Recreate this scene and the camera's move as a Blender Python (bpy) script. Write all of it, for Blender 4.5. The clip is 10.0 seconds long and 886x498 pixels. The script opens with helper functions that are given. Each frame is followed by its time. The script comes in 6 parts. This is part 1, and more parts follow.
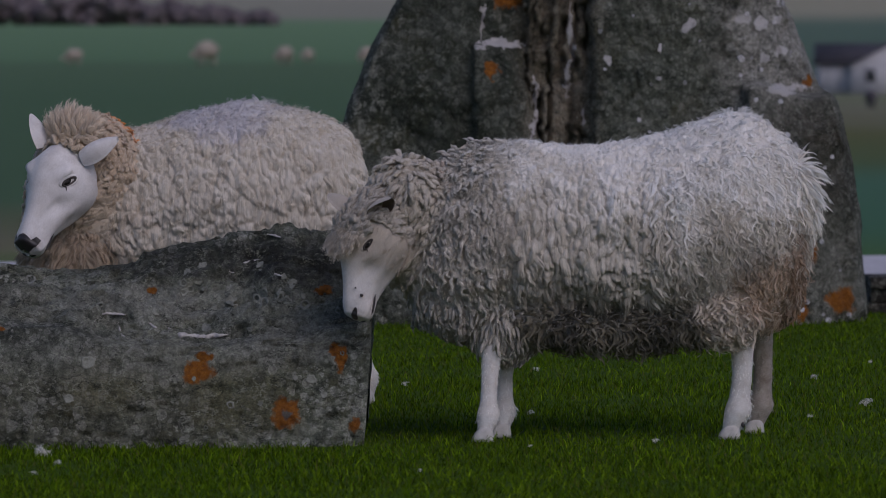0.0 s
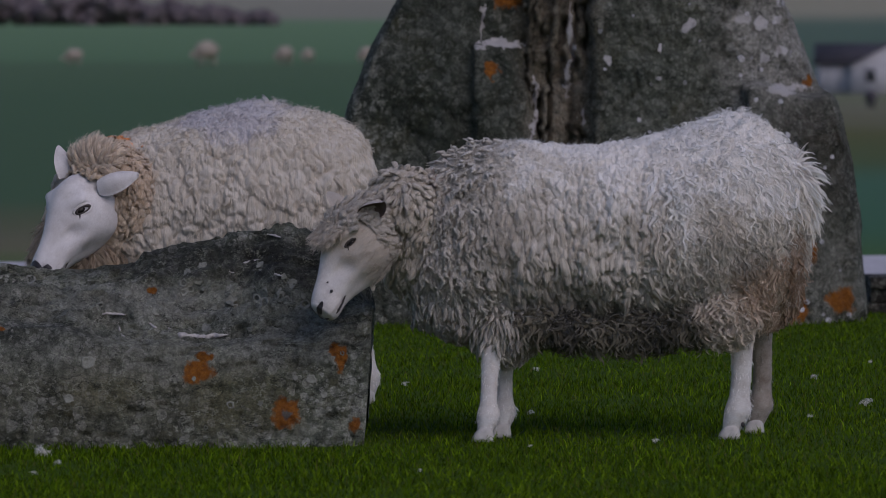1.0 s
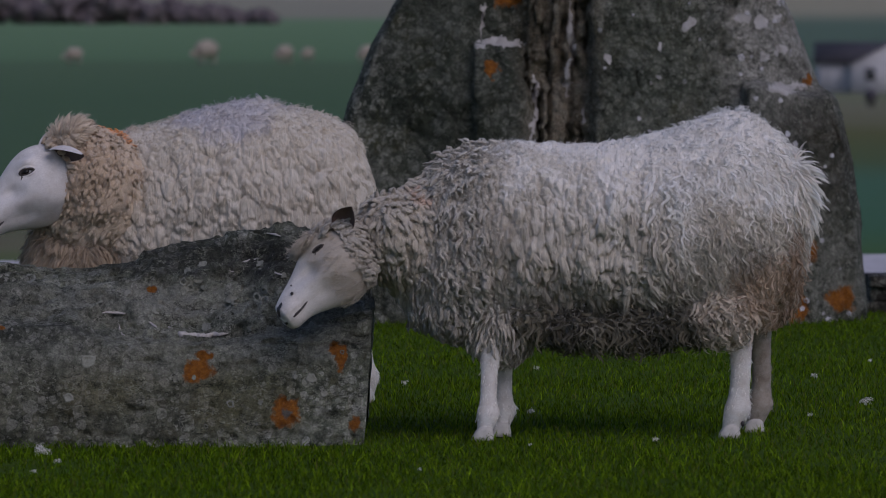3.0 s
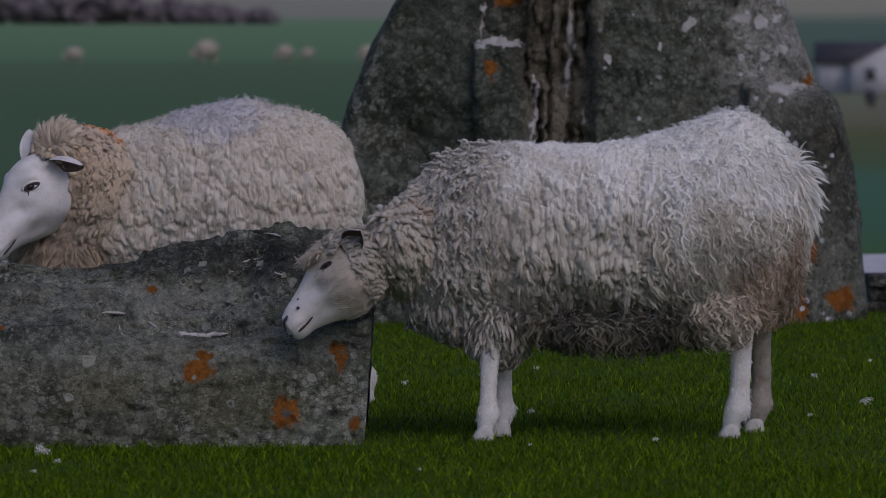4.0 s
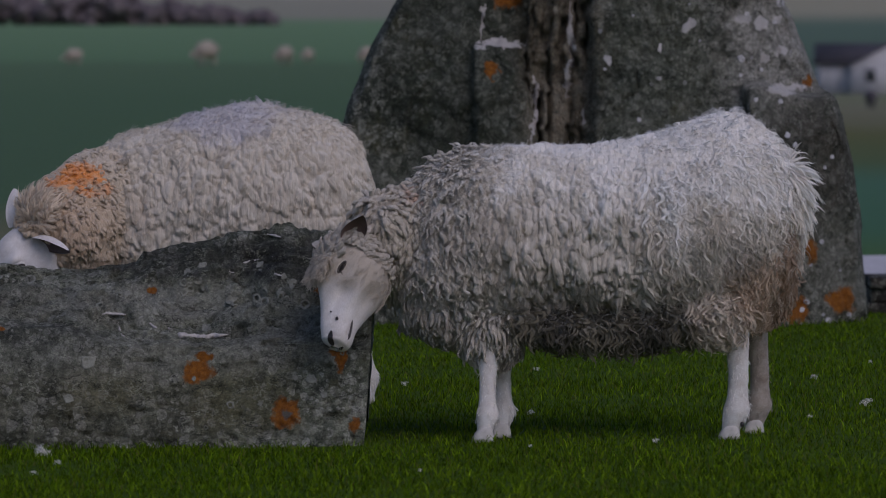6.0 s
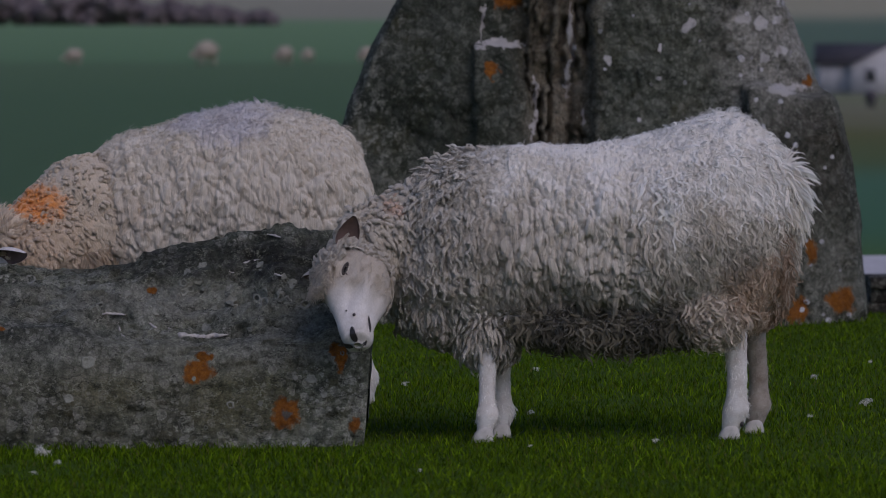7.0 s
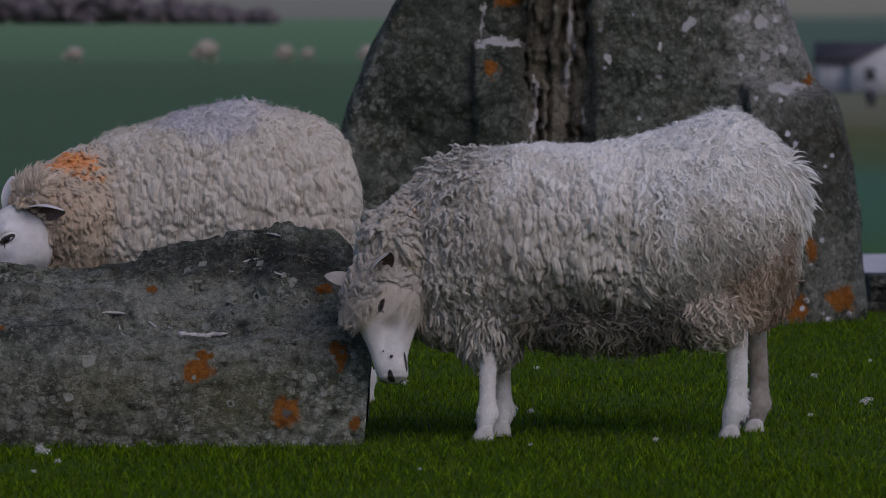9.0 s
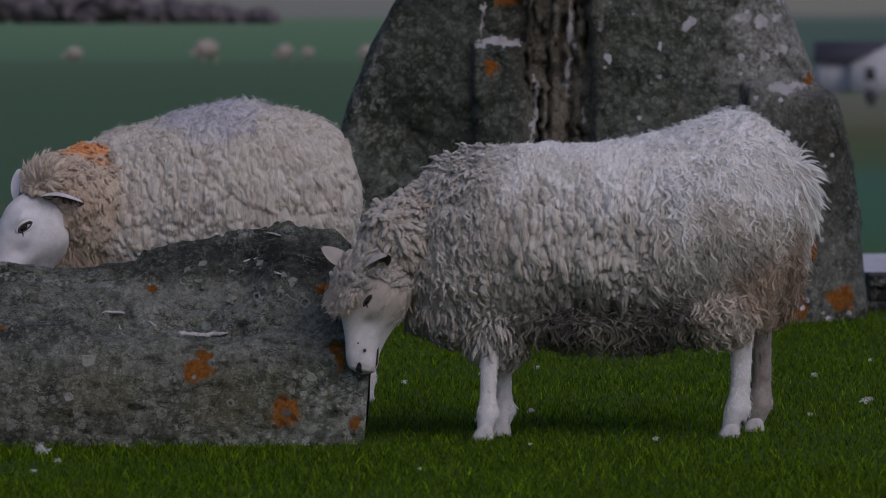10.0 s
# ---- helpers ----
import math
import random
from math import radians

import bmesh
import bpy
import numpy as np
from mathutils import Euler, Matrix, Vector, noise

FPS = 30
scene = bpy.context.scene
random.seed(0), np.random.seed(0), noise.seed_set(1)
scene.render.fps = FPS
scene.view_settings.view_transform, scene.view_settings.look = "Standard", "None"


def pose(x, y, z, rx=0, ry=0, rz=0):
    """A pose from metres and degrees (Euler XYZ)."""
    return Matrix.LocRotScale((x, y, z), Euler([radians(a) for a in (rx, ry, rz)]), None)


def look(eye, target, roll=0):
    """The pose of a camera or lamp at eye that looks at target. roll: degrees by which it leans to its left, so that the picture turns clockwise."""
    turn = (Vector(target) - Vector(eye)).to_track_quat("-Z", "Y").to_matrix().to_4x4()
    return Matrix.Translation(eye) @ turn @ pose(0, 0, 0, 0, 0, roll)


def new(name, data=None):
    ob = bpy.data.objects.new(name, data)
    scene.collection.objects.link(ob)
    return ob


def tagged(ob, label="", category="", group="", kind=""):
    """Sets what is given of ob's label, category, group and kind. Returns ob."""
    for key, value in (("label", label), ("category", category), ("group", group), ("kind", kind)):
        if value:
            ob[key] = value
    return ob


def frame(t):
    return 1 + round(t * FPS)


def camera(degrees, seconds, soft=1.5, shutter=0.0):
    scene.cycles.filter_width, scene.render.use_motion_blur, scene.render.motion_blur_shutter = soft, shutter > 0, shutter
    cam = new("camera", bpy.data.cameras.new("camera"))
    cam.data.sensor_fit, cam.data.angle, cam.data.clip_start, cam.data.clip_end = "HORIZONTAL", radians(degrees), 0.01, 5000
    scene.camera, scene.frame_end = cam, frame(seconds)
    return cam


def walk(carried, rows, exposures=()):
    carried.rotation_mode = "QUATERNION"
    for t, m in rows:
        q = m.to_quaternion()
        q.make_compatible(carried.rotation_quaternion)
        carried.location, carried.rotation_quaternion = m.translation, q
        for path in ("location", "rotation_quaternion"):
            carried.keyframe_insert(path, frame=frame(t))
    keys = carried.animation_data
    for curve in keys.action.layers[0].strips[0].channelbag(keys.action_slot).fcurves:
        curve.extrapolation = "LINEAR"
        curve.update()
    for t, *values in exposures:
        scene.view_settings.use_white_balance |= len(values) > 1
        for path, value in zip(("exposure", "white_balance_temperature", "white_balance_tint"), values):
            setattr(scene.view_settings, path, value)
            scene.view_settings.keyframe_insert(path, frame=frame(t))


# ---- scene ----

# ---- camera, fixed on its stand with a slight settling of its tilt ----
cam = camera(10.0, 10.0, soft=0.85)
cam.data.dof.use_dof = True
cam.data.dof.focus_distance = 13.0
cam.data.dof.aperture_fstop = 8.5
TILT = 2.179
SETTLE = [(0, 0), (1.7, 0), (2.0, 0.013), (4.5, 0.013), (5.0, 0.006), (7.0, 0), (7.6, 0), (8.0, 0.013), (8.5, 0.024), (9.0, 0.014), (9.5, 0.024), (10.0, 0.019)]
walk(cam, [(t, pose(0, 0, 0.904, 90 - TILT - a)) for t, a in SETTLE], exposures=[(0, -0.58, 6200, 24), (10.0, -0.58, 6200, 24)])

# ---- light: a dull evening sky with a broad, weak sun behind cloud ----
world = bpy.data.worlds.new("sky")
scene.world = world
world.use_nodes = True
wn = world.node_tree.nodes
sky = wn.new("ShaderNodeTexSky")
sky.sky_type = "NISHITA"
sky.sun_disc = False
sky.sun_elevation = radians(35)
sky.sun_rotation = radians(150)
sky.dust_density = 1.0
sky.ozone_density = 3.0
world.node_tree.links.new(sky.outputs[0], wn["Background"].inputs[0])
wn["Background"].inputs[1].default_value = 0.115
sun_data = bpy.data.lights.new("sun", "SUN")
sun_data.energy = 1.5
sun_data.angle = radians(45)
sun_data.color = (1.0, 0.93, 0.84)
sun = new("sun", sun_data)
sun.matrix_world = look((14, -14, 28), (0, 12, 0))


# ---- small tools ----
def smooth(x, a, b):
    t = np.clip((x - a) / (b - a), 0, 1)
    return t * t * (3 - 2 * t)


def curve(x, xs, ys):
    """Smooth interpolation through stations (monotone ease, numpy)."""
    xs, ys = np.asarray(xs, float), np.asarray(ys, float)
    m = np.gradient(ys, xs)
    x = np.clip(x, xs[0], xs[-1])
    i = np.clip(np.searchsorted(xs, x) - 1, 0, len(xs) - 2)
    h = xs[i + 1] - xs[i]
    t = (x - xs[i]) / h
    return ((2 * t**3 - 3 * t**2 + 1) * ys[i] + (t**3 - 2 * t**2 + t) * h * m[i]
            + (-2 * t**3 + 3 * t**2) * ys[i + 1] + (t**3 - t**2) * h * m[i + 1])


def mesh_of(name, verts, quads, tris=None, attributes=(), material=None, shade=True):
    """A mesh from numpy arrays; attributes: (name, type, values per vertex)."""
    me = bpy.data.meshes.new(name)
    verts = np.asarray(verts, np.float32)
    parts = [np.asarray(q, np.int32) for q in (quads, tris) if q is not None and len(q)]
    loops = np.concatenate([p.ravel() for p in parts])
    sizes = np.concatenate([np.full(len(p), p.shape[1], np.int32) for p in parts])
    me.vertices.add(len(verts))
    me.vertices.foreach_set("co", verts.ravel())
    me.loops.add(len(loops))
    me.loops.foreach_set("vertex_index", loops)
    me.polygons.add(len(sizes))
    me.polygons.foreach_set("loop_start", np.concatenate([[0], np.cumsum(sizes)[:-1]]).astype(np.int32))
    if shade:
        me.polygons.foreach_set("use_smooth", np.ones(len(sizes), bool))
    me.update(calc_edges=True)
    for key, kind, values in attributes:
        a = me.attributes.new(key, kind, "POINT")
        values = np.asarray(values, np.float32)
        a.data.foreach_set("vector" if kind == "FLOAT_VECTOR" else "color" if kind == "FLOAT_COLOR" else "value", values.ravel())
    if material:
        me.materials.append(material)
    return me


def grid_quads(nu, nv, close_v=False):
    u, v = np.meshgrid(np.arange(nu - 1), np.arange(nv if close_v else nv - 1), indexing="ij")
    w = (v + 1) % nv
    return np.stack([u * nv + v, (u + 1) * nv + v, (u + 1) * nv + w, u * nv + w], -1).reshape(-1, 4)


def under(ob, parent):
    ob.parent = parent
    return ob


def part(name, bm, material, parent, label=""):
    me = bpy.data.meshes.new(name)
    bm.normal_update()
    bm.to_mesh(me)
    bm.free()
    me.polygons.foreach_set("use_smooth", np.ones(len(me.polygons), bool))
    me.materials.append(material)
    ob = under(new(name, me), parent)
    return tagged(ob, label) if label else ob


def fractal(p, scale, octaves=4, seed=0.0):
    """Noise at many points."""
    return np.array([noise.fractal(Vector((q[0] * scale + seed, q[1] * scale, q[2] * scale)), 1.0, 2.0, octaves) for q in p])


# ---- materials ----
def material(name, rough=0.8):
    m = bpy.data.materials.new(name)
    m.use_nodes = True
    n = m.node_tree.nodes
    n["Principled BSDF"].inputs["Roughness"].default_value = rough
    return m, n, m.node_tree.links, n["Principled BSDF"]


def add(n, kind, **values):
    node = n.new("ShaderNode" + kind)
    for key, value in values.items():
        if isinstance(key, str) and key in node.inputs:
            node.inputs[key].default_value = value
    return node


def noise_node(n, links, coord, scale, detail=4.0, rough=0.6, stretch=None):
    tex = add(n, "TexNoise", Scale=scale, Detail=detail, Roughness=rough)
    if stretch:
        mp = n.new("ShaderNodeMapping")
        mp.inputs["Scale"].default_value = stretch
        links.new(coord, mp.inputs[0])
        coord = mp.outputs[0]
    links.new(coord, tex.inputs["Vector"])
    return tex.outputs[0]


def ramp(n, links, value, stops):
    r = n.new("ShaderNodeValToRGB")
    e = r.color_ramp.elements
    while len(e) < len(stops):
        e.new(0.5)
    for k, (at, c) in zip(e, stops):
        k.position = at
        k.color = (*c, 1) if len(c) == 3 else c
    links.new(value, r.inputs[0])
    return r.outputs[0]


def grey(n, links, value, lo, hi):
    return ramp(n, links, value, [(lo, (0, 0, 0)), (hi, (1, 1, 1))])


def mix(n, links, fac, a, b, mode="MIX"):
    m = n.new("ShaderNodeMix")
    m.data_type, m.blend_type = "RGBA", mode
    for socket, value in ((m.inputs[0], fac), (m.inputs[6], a), (m.inputs[7], b)):
        if isinstance(value, (int, float)):
            socket.default_value = value
        elif isinstance(value, tuple):
            socket.default_value = (*value, 1)
        else:
            links.new(value, socket)
    return m.outputs[2]


def calc(n, links, op, a, b=0.0):
    m = n.new("ShaderNodeMath")
    m.operation = op
    for socket, value in zip(m.inputs, (a, b)):
        if isinstance(value, (int, float)):
            socket.default_value = value
        else:
            links.new(value, socket)
    return m.outputs[0]


def bump(n, links, height, strength, distance, bsdf, before=None):
    b = add(n, "Bump", Strength=strength, Distance=distance)
    links.new(height, b.inputs["Height"])
    if before:
        links.new(before, b.inputs["Normal"])
    if bsdf:
        links.new(b.outputs[0], bsdf.inputs["Normal"])
    return b.outputs[0]


def wool_material(name, through_light):
    m, n, links, bsdf = material(name, 0.95)
    tint = n.new("ShaderNodeAttribute")
    tint.attribute_name = "tint"
    fibre = n.new("ShaderNodeAttribute")
    fibre.attribute_name = "fibre"
    co = n.new("ShaderNodeTexCoord").outputs["Object"]
    fine = noise_node(n, links, fibre.outputs["Vector"], 1.0, 3.0, 0.6, (11.0, 3.0, 37.0))
    coarse = noise_node(n, links, co, 16.0, 6.0, 0.7)
    c = mix(n, links, 1.0, tint.outputs["Color"], ramp(n, links, fine, [(0.25, (0.90, 0.89, 0.87)), (0.7, (1.04, 1.04, 1.04))]), "MULTIPLY")
    c = mix(n, links, 1.0, c, ramp(n, links, coarse, [(0.3, (0.88, 0.85, 0.80)), (0.65, (1.04, 1.04, 1.04))]), "MULTIPLY")
    links.new(c, bsdf.inputs["Base Color"])
    bsdf.inputs["Sheen Weight"].default_value = 0.45
    bsdf.inputs["Sheen Roughness"].default_value = 0.6
    bsdf.inputs["Specular IOR Level"].default_value = 0.15
    if not through_light:
        fibres = noise_node(n, links, co, 190.0, 5.0, 0.7, (1.0, 1.0, 0.3))
        bump(n, links, fine, 0.9, 0.003, bsdf, bump(n, links, fibres, 0.8, 0.006, None))
    else:
        tl = n.new("ShaderNodeBsdfTranslucent")
        links.new(c, tl.inputs["Color"])
        ms = n.new("ShaderNodeMixShader")
        ms.inputs[0].default_value = through_light
        links.new(bsdf.outputs[0], ms.inputs[1])
        links.new(tl.outputs[0], ms.inputs[2])
        links.new(ms.outputs[0], n["Material Output"].inputs["Surface"])
    return m


def short_hair_material(name, base, dusk, cheek=None):
    m, n, links, bsdf = material(name, 0.8)
    co = n.new("ShaderNodeTexCoord").outputs["Object"]
    fine = noise_node(n, links, co, 420.0, 3.0, 0.6, (0.35, 1, 1))
    coarse = noise_node(n, links, co, 26.0, 4.0)
    c = mix(n, links, grey(n, links, coarse, 0.35, 0.7), base, dusk)
    if cheek:
        sep = n.new("ShaderNodeSeparateXYZ")
        links.new(co, sep.inputs[0])
        along = calc(n, links, "ADD", sep.outputs[0], calc(n, links, "MULTIPLY", calc(n, links, "SUBTRACT", coarse, 0.5), 0.14))
        c = mix(n, links, grey(n, links, along, 0.08, 0.15), cheek, c)
    c = mix(n, links, 1.0, c, ramp(n, links, fine, [(0.3, (0.84, 0.83, 0.83)), (0.7, (1.04, 1.04, 1.04))]), "MULTIPLY")
    links.new(c, bsdf.inputs["Base Color"])
    bsdf.inputs["Sheen Weight"].default_value = 0.15
    bsdf.inputs["Specular IOR Level"].default_value = 0.2
    bump(n, links, fine, 0.5, 0.0015, bsdf)
    return m


def plain_material(name, base, rough=0.5, spec=0.5, vary=40.0):
    m, n, links, bsdf = material(name, rough)
    co = n.new("ShaderNodeTexCoord").outputs["Object"]
    v = noise_node(n, links, co, vary, 4.0)
    links.new(mix(n, links, grey(n, links, v, 0.3, 0.7), tuple(0.75 * c for c in base), tuple(min(1, 1.15 * c) for c in base)), bsdf.inputs["Base Color"])
    bsdf.inputs["Specular IOR Level"].default_value = spec
    bump(n, links, v, 0.3, 0.001, bsdf)
    return m


def blotch(n, links, co, centre, size, wobble, edge=0.25):
    """A mask round one place of a stone, with a ragged rim."""
    mp = n.new("ShaderNodeMapping")
    mp.vector_type = "TEXTURE"
    mp.inputs["Location"].default_value = centre
    mp.inputs["Scale"].default_value = size
    links.new(co, mp.inputs[0])
    ln = n.new("ShaderNodeVectorMath")
    ln.operation = "LENGTH"
    links.new(mp.outputs[0], ln.inputs[0])
    d = calc(n, links, "ADD", ln.outputs["Value"], wobble)
    return grey(n, links, calc(n, links, "SUBTRACT", 1.5, d), 0.5 - edge, 0.5 + edge)


def stone_material(name, dark, mid, light, spots_scale, orange=(), pale=(), holes=(), crust=1.0, areas=(), pale_tint=(0.30, 0.29, 0.30), mottled=0.7, bent=0.02):
    m, n, links, bsdf = material(name, 0.9)
    co = n.new("ShaderNodeTexCoord").outputs["Object"]
    big = noise_node(n, links, co, 3.5, 6.0, 0.62)
    fine = noise_node(n, links, co, 26.0, 8.0, 0.75)
    grain = noise_node(n, links, co, 230.0, 5.0, 0.75)
    beds = noise_node(n, links, co, 7.0, 8.0, 0.75, (0.5, 1.0, 5.0))
    c = ramp(n, links, calc(n, links, "ADD", calc(n, links, "MULTIPLY", big, 0.45), calc(n, links, "MULTIPLY", fine, 0.55)), [(0.41, dark), (0.49, mid), (0.57, light)])
    c = mix(n, links, calc(n, links, "MULTIPLY", grey(n, links, beds, 0.52, 0.66), 0.35), c, tuple(0.45 * v for v in dark))
    # brown and green algae
    alg = noise_node(n, links, co, 5.0, 6.0, 0.7)
    c = mix(n, links, calc(n, links, "MULTIPLY", grey(n, links, alg, 0.54, 0.68), 0.6), c, (0.085, 0.078, 0.03))
    # crusts of grey lichen in three sizes, the large ones with paler rims
    warp = add(n, "TexNoise", Scale=34.0, Detail=4.0)
    links.new(co, warp.inputs["Vector"])
    off = n.new("ShaderNodeVectorMath")
    off.operation = "MULTIPLY_ADD"
    links.new(warp.outputs["Color"], off.inputs[0])
    off.inputs[1].default_value = (0.014, 0.014, 0.014)
    links.new(co, off.inputs[2])
    patch = grey(n, links, noise_node(n, links, co, 6.0, 5.0, 0.65), 0.40, 0.47)
    for k, (scale, lo, amount) in enumerate(((spots_scale, 0.52, 0.75), (spots_scale * 2.1, 0.48, 0.75), (spots_scale * 4.5, 0.45, 0.7))):
        v = add(n, "TexVoronoi", Scale=scale, Randomness=1.0)
        links.new(off.outputs[0], v.inputs["Vector"])
        edge = 0.34 if k == 0 else 0.44
        ring = ramp(n, links, v.outputs["Distance"], [(0.0, (0.3, 0.3, 0.3) if k == 0 else (0.8, 0.8, 0.8)), (edge * 0.6, (0.35, 0.35, 0.35) if k == 0 else (0.7, 0.7, 0.7)), (edge * 0.95, (1, 1, 1)), (edge * 1.02, (0, 0, 0))])
        sep = n.new("ShaderNodeSeparateColor")
        links.new(v.outputs["Color"], sep.inputs[0])
        pick = grey(n, links, sep.outputs[0], lo, lo + 0.06)
        f = calc(n, links, "MULTIPLY", calc(n, links, "MULTIPLY", ring, pick), calc(n, links, "MULTIPLY", patch, amount * crust))
        f = calc(n, links, "MULTIPLY", f, ramp(n, links, fine, [(0.43, (0.3, 0.3, 0.3)), (0.49, (1, 1, 1))]))
        c = mix(n, links, f, c, mix(n, links, sep.outputs[1], (0.27, 0.28, 0.235), (0.44, 0.445, 0.39)))
    wob = calc(n, links, "MULTIPLY", calc(n, links, "SUBTRACT", noise_node(n, links, co, 38.0, 7.0, 0.75), 0.5), 2.6)
    # outlines of the marks run unevenly
    sway = add(n, "TexNoise", Scale=0.45 / bent, Detail=3.0)
    links.new(co, sway.inputs["Vector"])
    centred = n.new("ShaderNodeVectorMath")
    centred.operation = "SUBTRACT"
    links.new(sway.outputs["Color"], centred.inputs[0])
    centred.inputs[1].default_value = (0.5, 0.5, 0.5)
    uneven = n.new("ShaderNodeVectorMath")
    uneven.operation = "MULTIPLY_ADD"
    links.new(centred.outputs[0], uneven.inputs[0])
    uneven.inputs[1].default_value = (3 * bent, 0, 3 * bent)
    links.new(co, uneven.inputs[2])
    marks = uneven.outputs[0]
    for centre, size, colour, amount in areas:
        f = calc(n, links, "MULTIPLY", blotch(n, links, marks, centre, size, calc(n, links, "MULTIPLY", wob, 0.5), 0.35), amount)
        c = mix(n, links, calc(n, links, "MULTIPLY", f, ramp(n, links, fine, [(0.36, (0.3, 0.3, 0.3)), (0.58, (1, 1, 1))])), c, colour)
    mottle = noise_node(n, links, co, 90.0, 8.0, 0.75)
    c = mix(n, links, mottled, c, ramp(n, links, mottle, [(0.36, (0.40, 0.40, 0.40)), (0.50, (0.95, 0.95, 0.95)), (0.66, (1.7, 1.7, 1.68))]), "MULTIPLY")
    # hair cracks and thin pale veins
    for scale, stretch, width, colour, amount in ((6.0, (0.6, 1.0, 2.2), 0.010, tuple(0.35 * v for v in dark), 0.85), (9.0, (1.0, 1.0, 1.6), 0.007, tuple(1.25 * v for v in light), 0.7), (26.0, (0.8, 1.0, 1.5), 0.024, tuple(1.2 * v for v in light), 0.8), (21.0, (0.8, 1.0, 1.4), 0.026, tuple(0.4 * v for v in dark), 0.9)):
        line = calc(n, links, "ABSOLUTE", calc(n, links, "SUBTRACT", noise_node(n, links, co, scale, 5.0, 0.65, stretch), 0.5))
        f = ramp(n, links, line, [(0.0, (1, 1, 1)), (width, (0, 0, 0))])
        gap = grey(n, links, noise_node(n, links, co, scale * 0.8 + 1.3, 2.0), 0.48, 0.60)
        c = mix(n, links, calc(n, links, "MULTIPLY", calc(n, links, "MULTIPLY", f, gap), amount), c, colour)
    # fine speckle
    c = mix(n, links, 0.65, c, ramp(n, links, grain, [(0.36, (0.4, 0.4, 0.4)), (0.5, (0.95, 0.95, 0.95)), (0.66, (1.5, 1.5, 1.5))]), "MULTIPLY")
    for centre, size in pale:
        c = mix(n, links, blotch(n, links, marks, centre, size, calc(n, links, "MULTIPLY", wob, 0.8 if max(size[0], size[2]) > 3 * min(size[0], size[2]) else 0.45), 0.07), c, mix(n, links, grain, pale_tint, tuple(1.7 * v for v in pale_tint)))
    for centre, size in orange:
        c = mix(n, links, blotch(n, links, marks, centre, size, calc(n, links, "MULTIPLY", wob, 0.5), 0.14), c, mix(n, links, grey(n, links, mottle, 0.35, 0.65), (0.17, 0.055, 0.008), (0.38, 0.14, 0.015)))
    for centre, size in holes:
        c = mix(n, links, blotch(n, links, marks, centre, size, calc(n, links, "MULTIPLY", wob, 0.5), 0.2), c, (0.13, 0.12, 0.11))
    links.new(c, bsdf.inputs["Base Color"])
    bsdf.inputs["Specular IOR Level"].default_value = 0.3
    b = bump(n, links, fine, 1.0, 0.032, None)
    b = bump(n, links, beds, 0.35, 0.02, None, b)
    bump(n, links, grain, 0.8, 0.004, bsdf, b)
    return m


def grass_material():
    m, n, links, bsdf = material("grass", 0.75)
    tint = n.new("ShaderNodeAttribute")
    tint.attribute_name = "tint"
    links.new(tint.outputs["Color"], bsdf.inputs["Base Color"])
    bsdf.inputs["Specular IOR Level"].default_value = 0.06
    # light passes through the thin blades
    through_leaf = n.new("ShaderNodeBsdfTranslucent")
    links.new(tint.outputs["Color"], through_leaf.inputs["Color"])
    both = n.new("ShaderNodeMixShader")
    both.inputs[0].default_value = 0.35
    links.new(bsdf.outputs[0], both.inputs[1])
    links.new(through_leaf.outputs[0], both.inputs[2])
    out = next(k for k in n if k.type == "OUTPUT_MATERIAL")
    links.new(both.outputs[0], out.inputs["Surface"])
    return m


